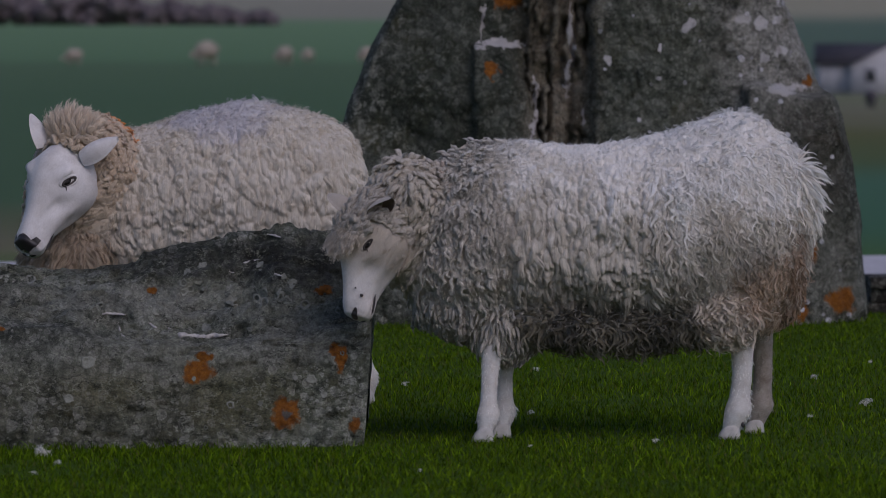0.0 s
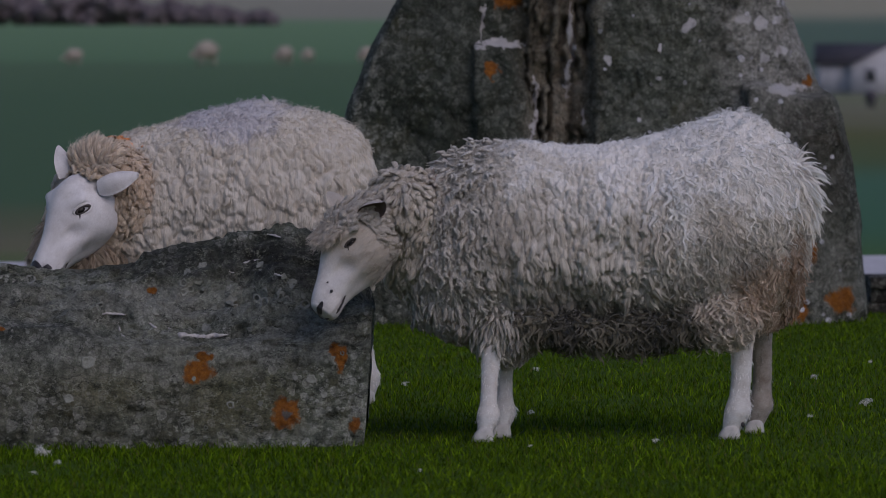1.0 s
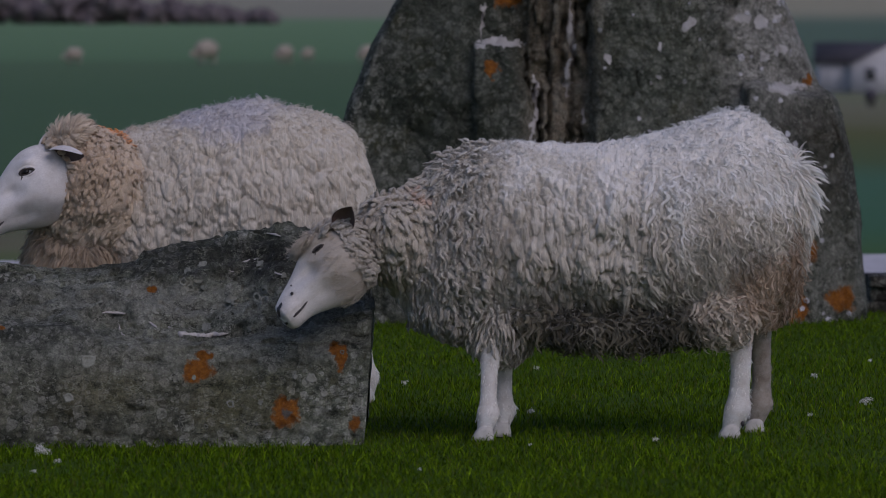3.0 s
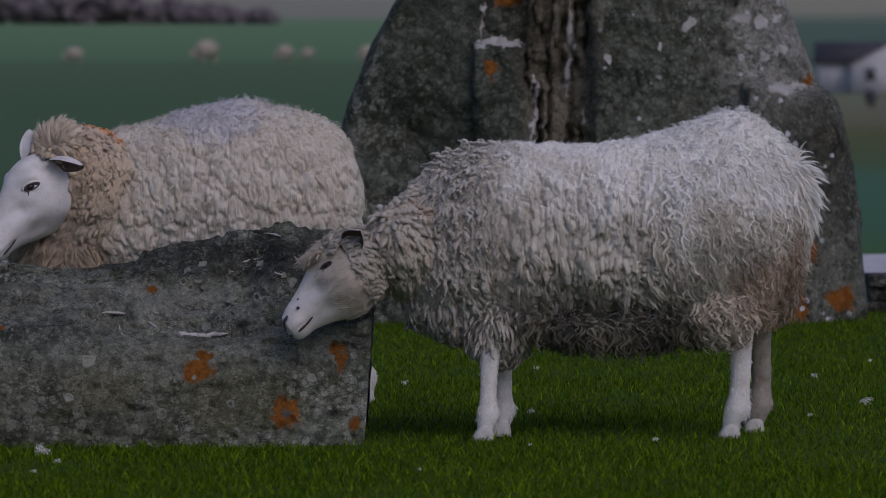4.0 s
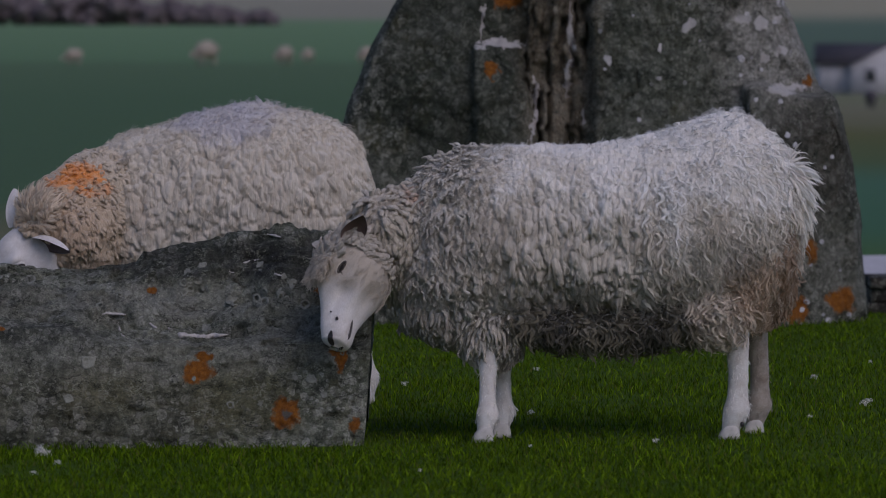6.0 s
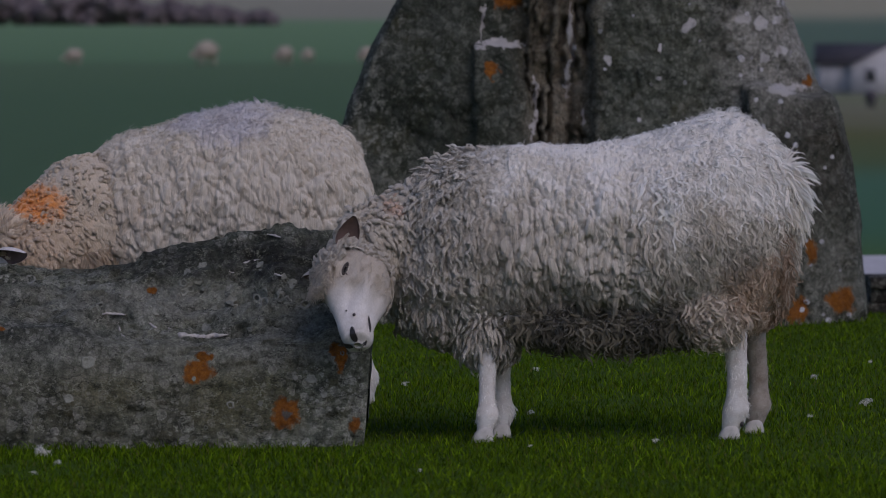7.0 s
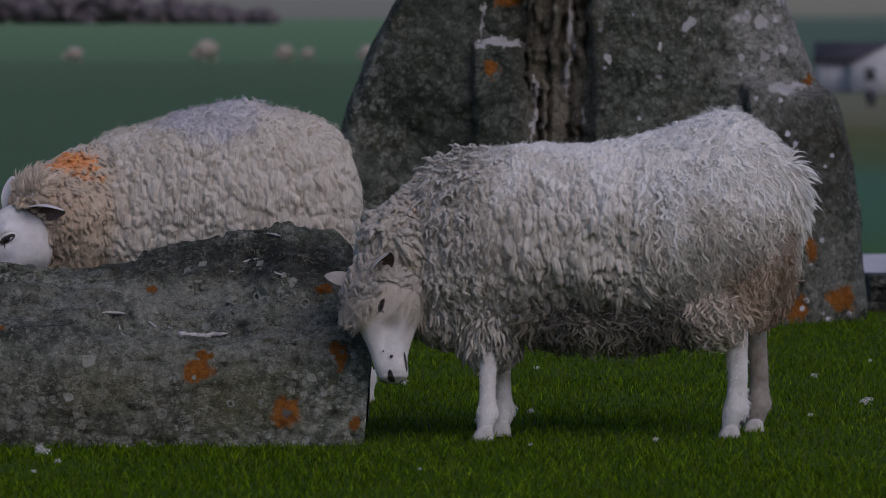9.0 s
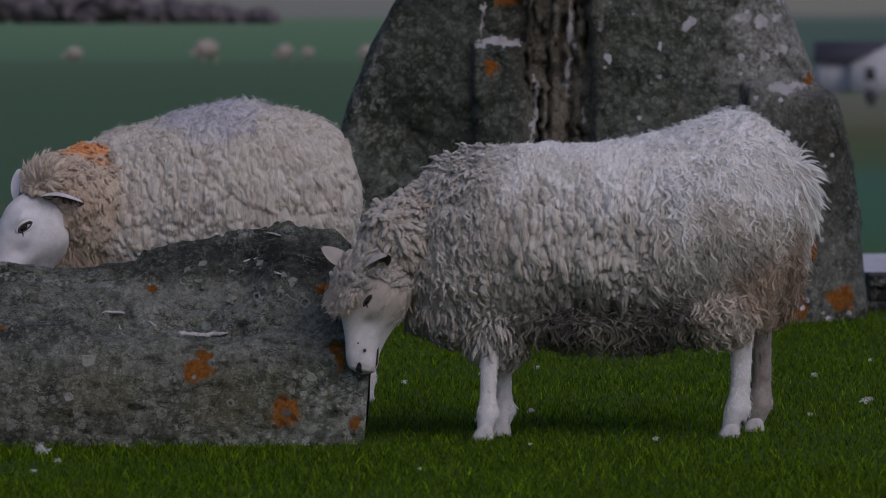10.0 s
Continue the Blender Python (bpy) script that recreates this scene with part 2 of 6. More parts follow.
def ground_material():
    m, n, links, bsdf = material("turf_and_fields", 0.95)
    co = n.new("ShaderNodeTexCoord").outputs["Object"]
    sep = n.new("ShaderNodeSeparateXYZ")
    links.new(co, sep.inputs[0])
    x, y = sep.outputs[0], sep.outputs[1]
    near = mix(n, links, grey(n, links, noise_node(n, links, co, 14.0, 6.0, 0.7), 0.35, 0.68), (0.028, 0.056, 0.004), (0.060, 0.108, 0.007))
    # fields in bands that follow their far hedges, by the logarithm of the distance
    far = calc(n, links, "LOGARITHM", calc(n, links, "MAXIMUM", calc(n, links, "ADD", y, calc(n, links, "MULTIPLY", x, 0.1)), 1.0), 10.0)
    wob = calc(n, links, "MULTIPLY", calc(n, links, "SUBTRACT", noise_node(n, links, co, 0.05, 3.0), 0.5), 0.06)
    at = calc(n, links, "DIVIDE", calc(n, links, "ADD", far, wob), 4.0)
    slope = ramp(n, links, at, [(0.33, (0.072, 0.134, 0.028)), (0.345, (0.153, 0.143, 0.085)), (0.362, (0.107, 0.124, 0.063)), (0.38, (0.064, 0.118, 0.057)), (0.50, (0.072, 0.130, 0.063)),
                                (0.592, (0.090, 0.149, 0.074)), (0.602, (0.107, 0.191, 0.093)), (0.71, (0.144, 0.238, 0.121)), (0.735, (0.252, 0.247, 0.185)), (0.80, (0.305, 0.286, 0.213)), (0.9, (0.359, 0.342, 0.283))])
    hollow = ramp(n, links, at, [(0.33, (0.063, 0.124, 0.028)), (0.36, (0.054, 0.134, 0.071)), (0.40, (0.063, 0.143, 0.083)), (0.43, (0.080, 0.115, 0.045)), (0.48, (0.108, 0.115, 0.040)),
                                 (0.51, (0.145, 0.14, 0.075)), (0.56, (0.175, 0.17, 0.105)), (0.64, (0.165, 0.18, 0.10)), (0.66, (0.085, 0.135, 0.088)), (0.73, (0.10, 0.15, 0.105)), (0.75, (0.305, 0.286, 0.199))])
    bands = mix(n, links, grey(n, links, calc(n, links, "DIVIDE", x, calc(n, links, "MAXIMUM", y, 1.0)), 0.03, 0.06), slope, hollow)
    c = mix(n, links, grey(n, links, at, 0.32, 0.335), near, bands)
    links.new(c, bsdf.inputs["Base Color"])
    bsdf.inputs["Specular IOR Level"].default_value = 0.1
    bump(n, links, noise_node(n, links, co, 30.0, 5.0), 0.6, 0.02, bsdf)
    return m


WOOL = wool_material("wool", 0.0)
WOOL_STRAND = wool_material("wool_strand", 0.35)
FACE = short_hair_material("white_face_hair", (0.70, 0.675, 0.67), (0.56, 0.53, 0.515))
CREAM_FACE = short_hair_material("cream_face_hair", (0.68, 0.655, 0.65), (0.55, 0.515, 0.49), (0.44, 0.39, 0.335))
LEG = short_hair_material("white_leg_hair", (0.70, 0.69, 0.68), (0.52, 0.48, 0.45))
# far hind leg: mud and the shade on it, both in the colour
SHADED_MUDDY_LEG = short_hair_material("shaded_muddy_leg_hair", (0.42, 0.38, 0.34), (0.20, 0.16, 0.13))
EYE = plain_material("dark_eye", (0.012, 0.009, 0.007), 0.30, 0.25)
PUPIL = plain_material("pupil", (0.006, 0.005, 0.005), 0.25, 0.3)
LID = plain_material("eyelid_skin", (0.05, 0.04, 0.037), 0.6, 0.4)
DARK_SKIN = plain_material("dark_nose_skin", (0.03, 0.025, 0.027), 0.45, 0.5)
PINK = plain_material("ear_lining", (0.16, 0.11, 0.10), 0.8, 0.2)
HOOF = plain_material("hoof_horn", (0.50, 0.48, 0.46), 0.6, 0.3)
GRASS = grass_material()
GROUND = ground_material()


# ---- ground, one sheet out to the far hill ----
def ground_height(x, y):
    far = [0, 23, 40, 100, 230, 340, 420, 600, 900, 1600, 3200, 4500]
    slope = np.interp(y, far, [0, 0, -0.06, 0.0, 0.50, 1.25, 2.1, 4.3, 8.0, 23.0, 95.0, 160.0])
    hollow = np.interp(y, far, [0, 0, -0.12, -0.50, -1.25, -1.75, -1.2, 2.0, 7.6, 23.0, 95.0, 160.0])
    w = smooth(x / np.maximum(y, 1.0), 0.02, 0.065) * smooth(y, 23, 60)
    dip = 0.012 * smooth(-x, -0.1, 0.3) * smooth(12.6 - y, 0, 0.5) * smooth(y, 11.2, 11.8)
    return slope * (1 - w) + hollow * w - dip


def build_ground():
    ys = np.concatenate([np.linspace(-6, 9, 12), np.linspace(9.2, 24, 75), np.geomspace(24.5, 4500, 90)])
    us = np.linspace(-1, 1, 81)
    v = np.empty((len(ys), len(us), 3))
    for i, y in enumerate(ys):
        v[i, :, 0] = us * (14 + max(y, 0) * 0.45)
        v[i, :, 1] = y
    v = v.reshape(-1, 3)
    v[:, 2] = ground_height(v[:, 0], v[:, 1])
    near = (v[:, 1] > 8) & (v[:, 1] < 26)
    v[near, 2] += 0.006 * fractal(v[near], 1.7, 3) * (np.abs(v[near, 0]) < 5)
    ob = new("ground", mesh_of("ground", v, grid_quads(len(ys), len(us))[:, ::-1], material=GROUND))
    return tagged(ob, "short green turf rising far off into dull fields", "ground", kind="structure")


build_ground()


def build_grass():
    rng = np.random.default_rng(4)
    n = 130000
    y = 10.0 + (18.8 - 10.0) * rng.random(n) ** 1.15
    x = (rng.random(n) * 2 - 1) * (0.06 + y * 0.0915)
    clump = np.array([0.6 * noise.noise(Vector((a * 2.2, b * 1.2, 0))) + 0.7 * noise.noise(Vector((a * 9, b * 4, 5))) for a, b in zip(x[::6], y[::6])]).repeat(6)[:n]
    base = np.stack([x, y, ground_height(x, y) - 0.004], 1)
    size = (0.010 + 0.016 * rng.random(n) ** 1.7) * (1 + 0.7 * clump)
    a = rng.random(n) * 2 * np.pi
    lean = (0.25 + 0.75 * rng.random(n)) * size
    tip = base + np.stack([np.cos(a) * lean, np.sin(a) * lean, size], 1)
    mid = base + np.stack([np.cos(a) * lean * 0.35, np.sin(a) * lean * 0.35, size * 0.62], 1)
    b = rng.random(n) * 2 * np.pi
    w = 0.0010 + 0.0009 * rng.random(n)
    side = np.stack([np.cos(b) * w, np.sin(b) * w, 0 * w], 1)
    v = np.stack([base - side, base + side, mid + side * 0.8, mid - side * 0.8, tip], 1).reshape(-1, 3)
    i = np.arange(n)[:, None] * 5
    quads, tris = i + np.array([[0, 1, 2, 3]]), i + np.array([[3, 2, 4]])
    hue = rng.random((n, 1))
    dry = (rng.random((n, 1)) < 0.05)
    c = np.array([[0.026, 0.062, 0.002]]) * (1 - hue) + np.array([[0.105, 0.165, 0.004]]) * hue
    c = c * (1 + 0.85 * clump[:, None]) * (0.60 + 1.35 * rng.random((n, 1)) ** 1.3)
    c = np.where(dry, np.array([[0.13, 0.14, 0.03]]), c)
    tint = np.concatenate([c, np.ones((n, 1))], 1).repeat(5, 0)
    ob = new("grass", mesh_of("grass", v, quads, tris, [("tint", "FLOAT_COLOR", tint)], GRASS, False))
    return tagged(ob, "short grazed green grass blades on the turf", "grass", kind="stuff")


build_grass()


# ---- the long stone that lies in front ----
LYING = stone_material("lying_stone", (0.036, 0.044, 0.033), (0.145, 0.160, 0.119), (0.32, 0.335, 0.262), 17.0, crust=1.5,
                       areas=[((-0.36, 12.25, 0.41), (0.16, 0.4, 0.07), (0.018, 0.020, 0.021), 0.9), ((-0.62, 12.3, 0.405), (0.36, 0.4, 0.045), (0.022, 0.023, 0.022), 0.85), ((-0.30, 12.1, 0.33), (0.10, 0.4, 0.08), (0.055, 0.056, 0.052), 0.4), ((-0.85, 11.85, 0.09), (0.42, 0.3, 0.12), (0.105, 0.092, 0.06), 0.5), ((-0.33, 11.95, 0.235), (0.16, 0.3, 0.05), (0.26, 0.265, 0.235), 0.8), ((-0.57, 12.05, 0.315), (0.20, 0.3, 0.04), (0.30, 0.31, 0.265), 0.85),
                              ((-0.72, 12.05, 0.315), (0.20, 0.3, 0.05), (0.29, 0.295, 0.26), 0.8), ((-0.95, 12.0, 0.25), (0.12, 0.3, 0.03), (0.05, 0.05, 0.05), 0.6), ((-0.46, 11.85, 0.10), (0.13, 0.3, 0.09), (0.125, 0.115, 0.045), 0.6), ((-0.78, 11.85, 0.13), (0.10, 0.3, 0.06), (0.15, 0.135, 0.06), 0.5), ((-1.0, 12.0, 0.33), (0.16, 0.3, 0.05), (0.27, 0.275, 0.24), 0.7), ((-0.70, 11.9, 0.20), (0.36, 0.3, 0.05), (0.24, 0.245, 0.215), 0.6)],
                       orange=[((-0.577, 11.93, 0.160), (0.037, 0.2, 0.024)), ((-0.562, 11.94, 0.196), (0.020, 0.2, 0.014)), ((-0.370, 11.92, 0.066), (0.033, 0.2, 0.035)), ((-0.241, 11.95, 0.190), (0.014, 0.2, 0.034)), ((-0.250, 11.95, 0.212), (0.018, 0.2, 0.014)),
                               ((-0.285, 12.1, 0.345), (0.022, 0.2, 0.010)), ((-0.70, 12.1, 0.34), (0.013, 0.2, 0.010)), ((-1.04, 12.0, 0.262), (0.012, 0.2, 0.006)), ((-0.205, 11.92, 0.04), (0.016, 0.2, 0.02))],
                       holes=[((-0.368, 11.92, 0.064), (0.011, 0.2, 0.011))], mottled=0.62, bent=0.011)


LICHEN = plain_material("grey_lichen", (0.205, 0.21, 0.18), 0.95, 0.1, 260.0)
WHITE_LICHEN = plain_material("white_lichen", (0.42, 0.42, 0.44), 0.95, 0.1, 120.0)
CHIP = plain_material("pale_break", (0.42, 0.40, 0.39), 0.85, 0.2, 120.0)


def skin_depth(skin, x, z):
    """How far back a stone's face lies at x, z."""
    d = np.hypot(skin[:, 0] - x, skin[:, 2] - z) + 0.002
    near = np.argpartition(d, 5)[:5]
    return float((skin[near, 1] / d[near] ** 2).sum() / (1 / d[near] ** 2).sum())


def lichen_crusts(stone, skin, spots, look_of, rng, hollow_share):
    """Thin uneven rosettes of lichen on a stone's face, some of them worn through in the middle."""
    segments = 22
    for x, z, r in spots:
        seed = rng.uniform(0, 90)
        hollow = rng.random() < hollow_share
        bm = bmesh.new()
        rings = []
        for share, lift in ((1.0, 0.0005), (0.90, 0.0028), (0.70, 0.0032), (0.55, 0.0016), (0.25, 0.0020)):
            ring = []
            for w in range(segments):
                a = 6.2832 * w / segments
                rr = r * share * (1 + 0.45 * noise.noise(Vector((math.cos(a) * 1.1 + seed, math.sin(a) * 1.3, 0))) + 0.30 * noise.noise(Vector((math.cos(a) * 4 + seed, math.sin(a) * 4, 2))))
                px, pz = x + rr * math.cos(a), z + rr * math.sin(a)
                ring.append(bm.verts.new((px, skin_depth(skin, px, pz) - lift, pz)))
            rings.append(ring)
        for a, b in list(zip(rings, rings[1:]))[:3 if hollow else 4]:
            for w in range(segments):
                bm.faces.new((a[w], a[(w + 1) % segments], b[(w + 1) % segments], b[w]))
        if not hollow:
            bm.faces.new(rings[-1])
        part("lichen", bm, look_of, stone, "pale crust of lichen")


def build_lying_stone():
    nx, nv = 230, 110
    xs = np.concatenate([np.linspace(-1.75, -0.19, nx - 24), np.linspace(-0.188, -0.168, 24)])
    edge = curve(xs, [-1.75, -1.04, -0.91, -0.78, -0.64, -0.51, -0.38, -0.25, -0.165], [0.25, 0.276, 0.27, 0.238, 0.236, 0.232, 0.25, 0.272, 0.285])
    ridge = curve(xs, [-1.75, -1.09, -0.86, -0.76, -0.69, -0.62, -0.53, -0.42, -0.37, -0.31, -0.24, -0.20, -0.165], [0.40, 0.388, 0.396, 0.40, 0.434, 0.449, 0.463, 0.478, 0.484, 0.462, 0.445, 0.38, 0.30])
    verts = np.empty((nx, nv, 3))
    t = np.linspace(0, 1, nv)
    stations = [0, 0.255, 0.275, 0.30, 0.335, 0.52, 0.70, 0.76, 0.84, 1.0]
    for i, x in enumerate(xs):
        b, r = edge[i], ridge[i]
        cut = 0.030 * max(0.0, noise.noise(Vector((x * 7, 2.0, 0))))
        py = [11.79, 11.908, 11.913 + cut, 11.926, 11.975, 12.17, 12.36, 12.44, 12.52, 12.60]
        pz = [-0.09, b - 0.042, b - 0.026, b - 0.010, b + 0.008, b + (r - b) * 0.47, r, r - 0.01, r - 0.08, -0.09]
        verts[i, :, 0] = x
        verts[i, :, 1] = np.interp(t, stations, py)
        verts[i, :, 2] = np.interp(t, stations, pz)
    v = verts.reshape(-1, 3)
    big = fractal(v, 3.0, 4, 3.1)
    small = fractal(v * np.array([1, 1, 2.2]), 14.0, 4, 8.7)
    beds = fractal(v * np.array([0.35, 0.8, 3.0]), 9.0, 3, 1.7)
    steps = np.round(beds * 5) / 5 - beds
    rise = np.tile(smooth(t, 0.28, 0.36) * (1 - smooth(t, 0.75, 0.9)), nx)
    flake = fractal(v * np.array([0.5, 0.9, 3.0]), 22.0, 5, 4.4)
    crack = np.abs(fractal(v * np.array([0.5, 1, 2.2]), 5.0, 5, 6.6))
    k = 0.022 * big + 0.008 * small - 0.016 * np.exp(-(crack / 0.04) ** 2)
    groove = fractal(v * np.array([0.6, 1.0, 1.0]) + np.stack([0.5 * v[:, 2], 0 * v[:, 0], -0.35 * v[:, 0]], 1), 9.0, 4, 12.3)
    slope = np.tile(smooth(t, 0.31, 0.40) * (1 - smooth(t, 0.60, 0.70)), nx)
    k = k + 0.030 * groove * slope
    v[:, 1] -= k + 0.034 * steps * (0.03 + 0.97 * rise) + 0.002 * flake
    v[:, 2] += (0.9 * k + 0.035 * steps + 0.010 * flake) * rise
    v[:, 0] += np.repeat(smooth(xs, -0.25, -0.17), nv) * (0.006 * big + 0.004 * small) + np.where(v[:, 2] < 0.3, -0.018 * (0.3 - v[:, 2]) / 0.3, 0) * np.repeat(smooth(xs, -0.24, -0.17), nv)
    quads = grid_quads(nx, nv)
    # closed ends
    ends = []
    extra = []
    for row in (0, nx - 1):
        c = len(v) + len(extra)
        extra.append(v.reshape(nx, nv, 3)[row].mean(0))
        for j in range(nv - 1):
            a, b2 = row * nv + j, row * nv + j + 1
            ends.append((a, b2, c) if row == 0 else (b2, a, c))
    v = np.concatenate([v, np.array(extra)])
    ob = new("lying_stone", mesh_of("lying_stone", v, quads[:, ::-1], ends, material=LYING))
    for p in ob.data.polygons[-2 * (nv - 1):]:
        p.use_smooth = False
    tagged(ob, "long grey fallen stone slab with orange lichen, lying in grass", "stone")
    # crusts of lichen and fresh pale chips, thin and uneven, on the face that shows
    skin = v[:nx * nv].reshape(nx, nv, 3)[:, :int(nv * 0.7)].reshape(-1, 3)

    on_stone = lambda x, z, lift: skin_depth(skin, x, z) - lift
    rng = random.Random(5)
    spots = [(rng.gauss(-0.53, 0.13), rng.gauss(0.33, 0.03), rng.uniform(0.005, 0.012)) for _ in range(44)]
    spots += [(-0.835, 0.185, 0.016), (-0.50, 0.085, 0.009), (-0.31, 0.145, 0.012), (-0.80, 0.345, 0.013), (-0.76, 0.33, 0.009), (-0.82, 0.31, 0.008), (-0.28, 0.11, 0.008), (-0.30, 0.09, 0.006), (-0.88, 0.10, 0.011)]
    spots += [(rng.uniform(-1.05, -0.2), rng.uniform(0.03, 0.37), rng.uniform(0.003, 0.007)) for _ in range(34)]
    lichen_crusts(ob, skin, spots, LICHEN, rng, 0.45)
    for pts in (((-0.655, 0.258, 0.001), (-0.635, 0.246, 0.005), (-0.60, 0.238, 0.006), (-0.57, 0.237, 0.0055), (-0.54, 0.241, 0.005), (-0.51, 0.244, 0.001)), ((-0.815, 0.289, 0.001), (-0.80, 0.290, 0.003), (-0.775, 0.288, 0.0025), (-0.758, 0.288, 0.001)),
                ((-0.775, 0.270, 0.001), (-0.772, 0.258, 0.0035), (-0.765, 0.245, 0.002), (-0.755, 0.237, 0.001)), ((-0.43, 0.470, 0.001), (-0.41, 0.468, 0.0025), (-0.395, 0.464, 0.001)), ((-0.50, 0.398, 0.001), (-0.47, 0.406, 0.0022), (-0.44, 0.412, 0.0016), (-0.405, 0.420, 0.001)), ((-0.535, 0.398, 0.001), (-0.525, 0.388, 0.0022), (-0.505, 0.380, 0.001)), ((-0.42, 0.392, 0.001), (-0.40, 0.382, 0.002), (-0.385, 0.377, 0.001)),
                ((-0.70, 0.268, 0.001), (-0.69, 0.262, 0.003), (-0.68, 0.258, 0.001))):
        bm = bmesh.new()
        prev = None
        for m in range(len(pts) * 5 - 4):
            f, k = (m % 5) / 5, m // 5
            a, b = pts[k], pts[min(k + 1, len(pts) - 1)]
            x, z, h = (a[q] + (b[q] - a[q]) * f for q in range(3))
            jag = 1 + 0.5 * noise.noise(Vector((x * 190, z * 190, 4)))
            z += 0.0025 * noise.noise(Vector((x * 120, 7, 0)))
            h *= 1.3
            row = [bm.verts.new((x + dx, on_stone(x, z, lift), z + dz)) for dx, dz, lift in ((0.3 * h, h * jag, -0.002), (0.1 * h, 0.5 * h * jag, 0.0065), (-0.1 * h, -0.6 * h, 0.0065), (-0.3 * h, -h * jag, -0.002))]
            if prev:
                for k in range(3):
                    bm.faces.new((prev[k], row[k], row[k + 1], prev[k + 1]))
            prev = row
        part("chip", bm, CHIP, ob, "fresh pale break in the stone")
    return ob


build_lying_stone()


# ---- the standing stone behind ----
# the pale right facet holds both its lichen and its stronger light as colour
STANDING = stone_material("standing_stone", (0.026, 0.034, 0.025), (0.080, 0.090, 0.068), (0.20, 0.205, 0.175), 15.0, crust=1.2,
                          areas=[((0.39, 17, 0.95), (0.13, 0.5, 0.55), (0.27, 0.22, 0.16), 0.85), ((1.14, 17.2, 1.02), (0.22, 0.6, 0.30), (0.44, 0.43, 0.40), 0.9), ((1.25, 17.2, 0.15), (0.22, 0.6, 0.24), (0.20, 0.20, 0.17), 0.6),
                                 ((0.03, 17, 0.9), (0.27, 0.5, 0.5), (0.032, 0.043, 0.030), 0.75), ((1.22, 17.2, 0.55), (0.22, 0.6, 0.20), (0.055, 0.045, 0.032), 0.75), ((0.72, 17, 0.8), (0.22, 0.5, 0.4), (0.10, 0.115, 0.09), 0.6)],
                          orange=[((0.22, 17, 1.10), (0.05, 0.4, 0.04)), ((1.355, 17, 0.075), (0.05, 0.4, 0.05)), ((1.19, 17, 0.05), (0.05, 0.4, 0.045)), ((1.245, 17, 0.245), (0.025, 0.4, 0.04)),
                                  ((0.165, 17, 0.86), (0.02, 0.4, 0.03)), ((1.25, 17, 0.82), (0.03, 0.4, 0.025))],
                          pale=[((0.83, 17, 1.01), (0.022, 0.4, 0.024)), ((1.15, 17, 0.925), (0.022, 0.4, 0.022)), ((1.09, 17, 0.90), (0.022, 0.4, 0.02)), ((1.01, 17, 1.03), (0.028, 0.4, 0.022)),
                                ((1.08, 17, 1.02), (0.03, 0.4, 0.028)), ((1.14, 17, 1.03), (0.02, 0.4, 0.016)), ((0.725, 17, 0.94), (0.01, 0.4, 0.014)), ((0.56, 17, 0.89), (0.008, 0.4, 0.016)),
                                ((0.195, 16.9, 0.945), (0.085, 0.4, 0.016)), ((1.18, 17, 0.795), (0.09, 0.4, 0.016)), ((0.432, 17, 0.97), (0.012, 0.4, 0.11)), ((0.424, 17, 0.83), (0.011, 0.4, 0.08)), ((0.315, 17, 0.76), (0.010, 0.4, 0.08)), ((0.305, 17, 0.67), (0.006, 0.4, 0.05)), ((0.135, 17, 1.03), (0.007, 0.4, 0.07)), ((0.47, 17, 0.70), (0.006, 0.4, 0.03))], pale_tint=(0.44, 0.427, 0.43), bent=0.022)


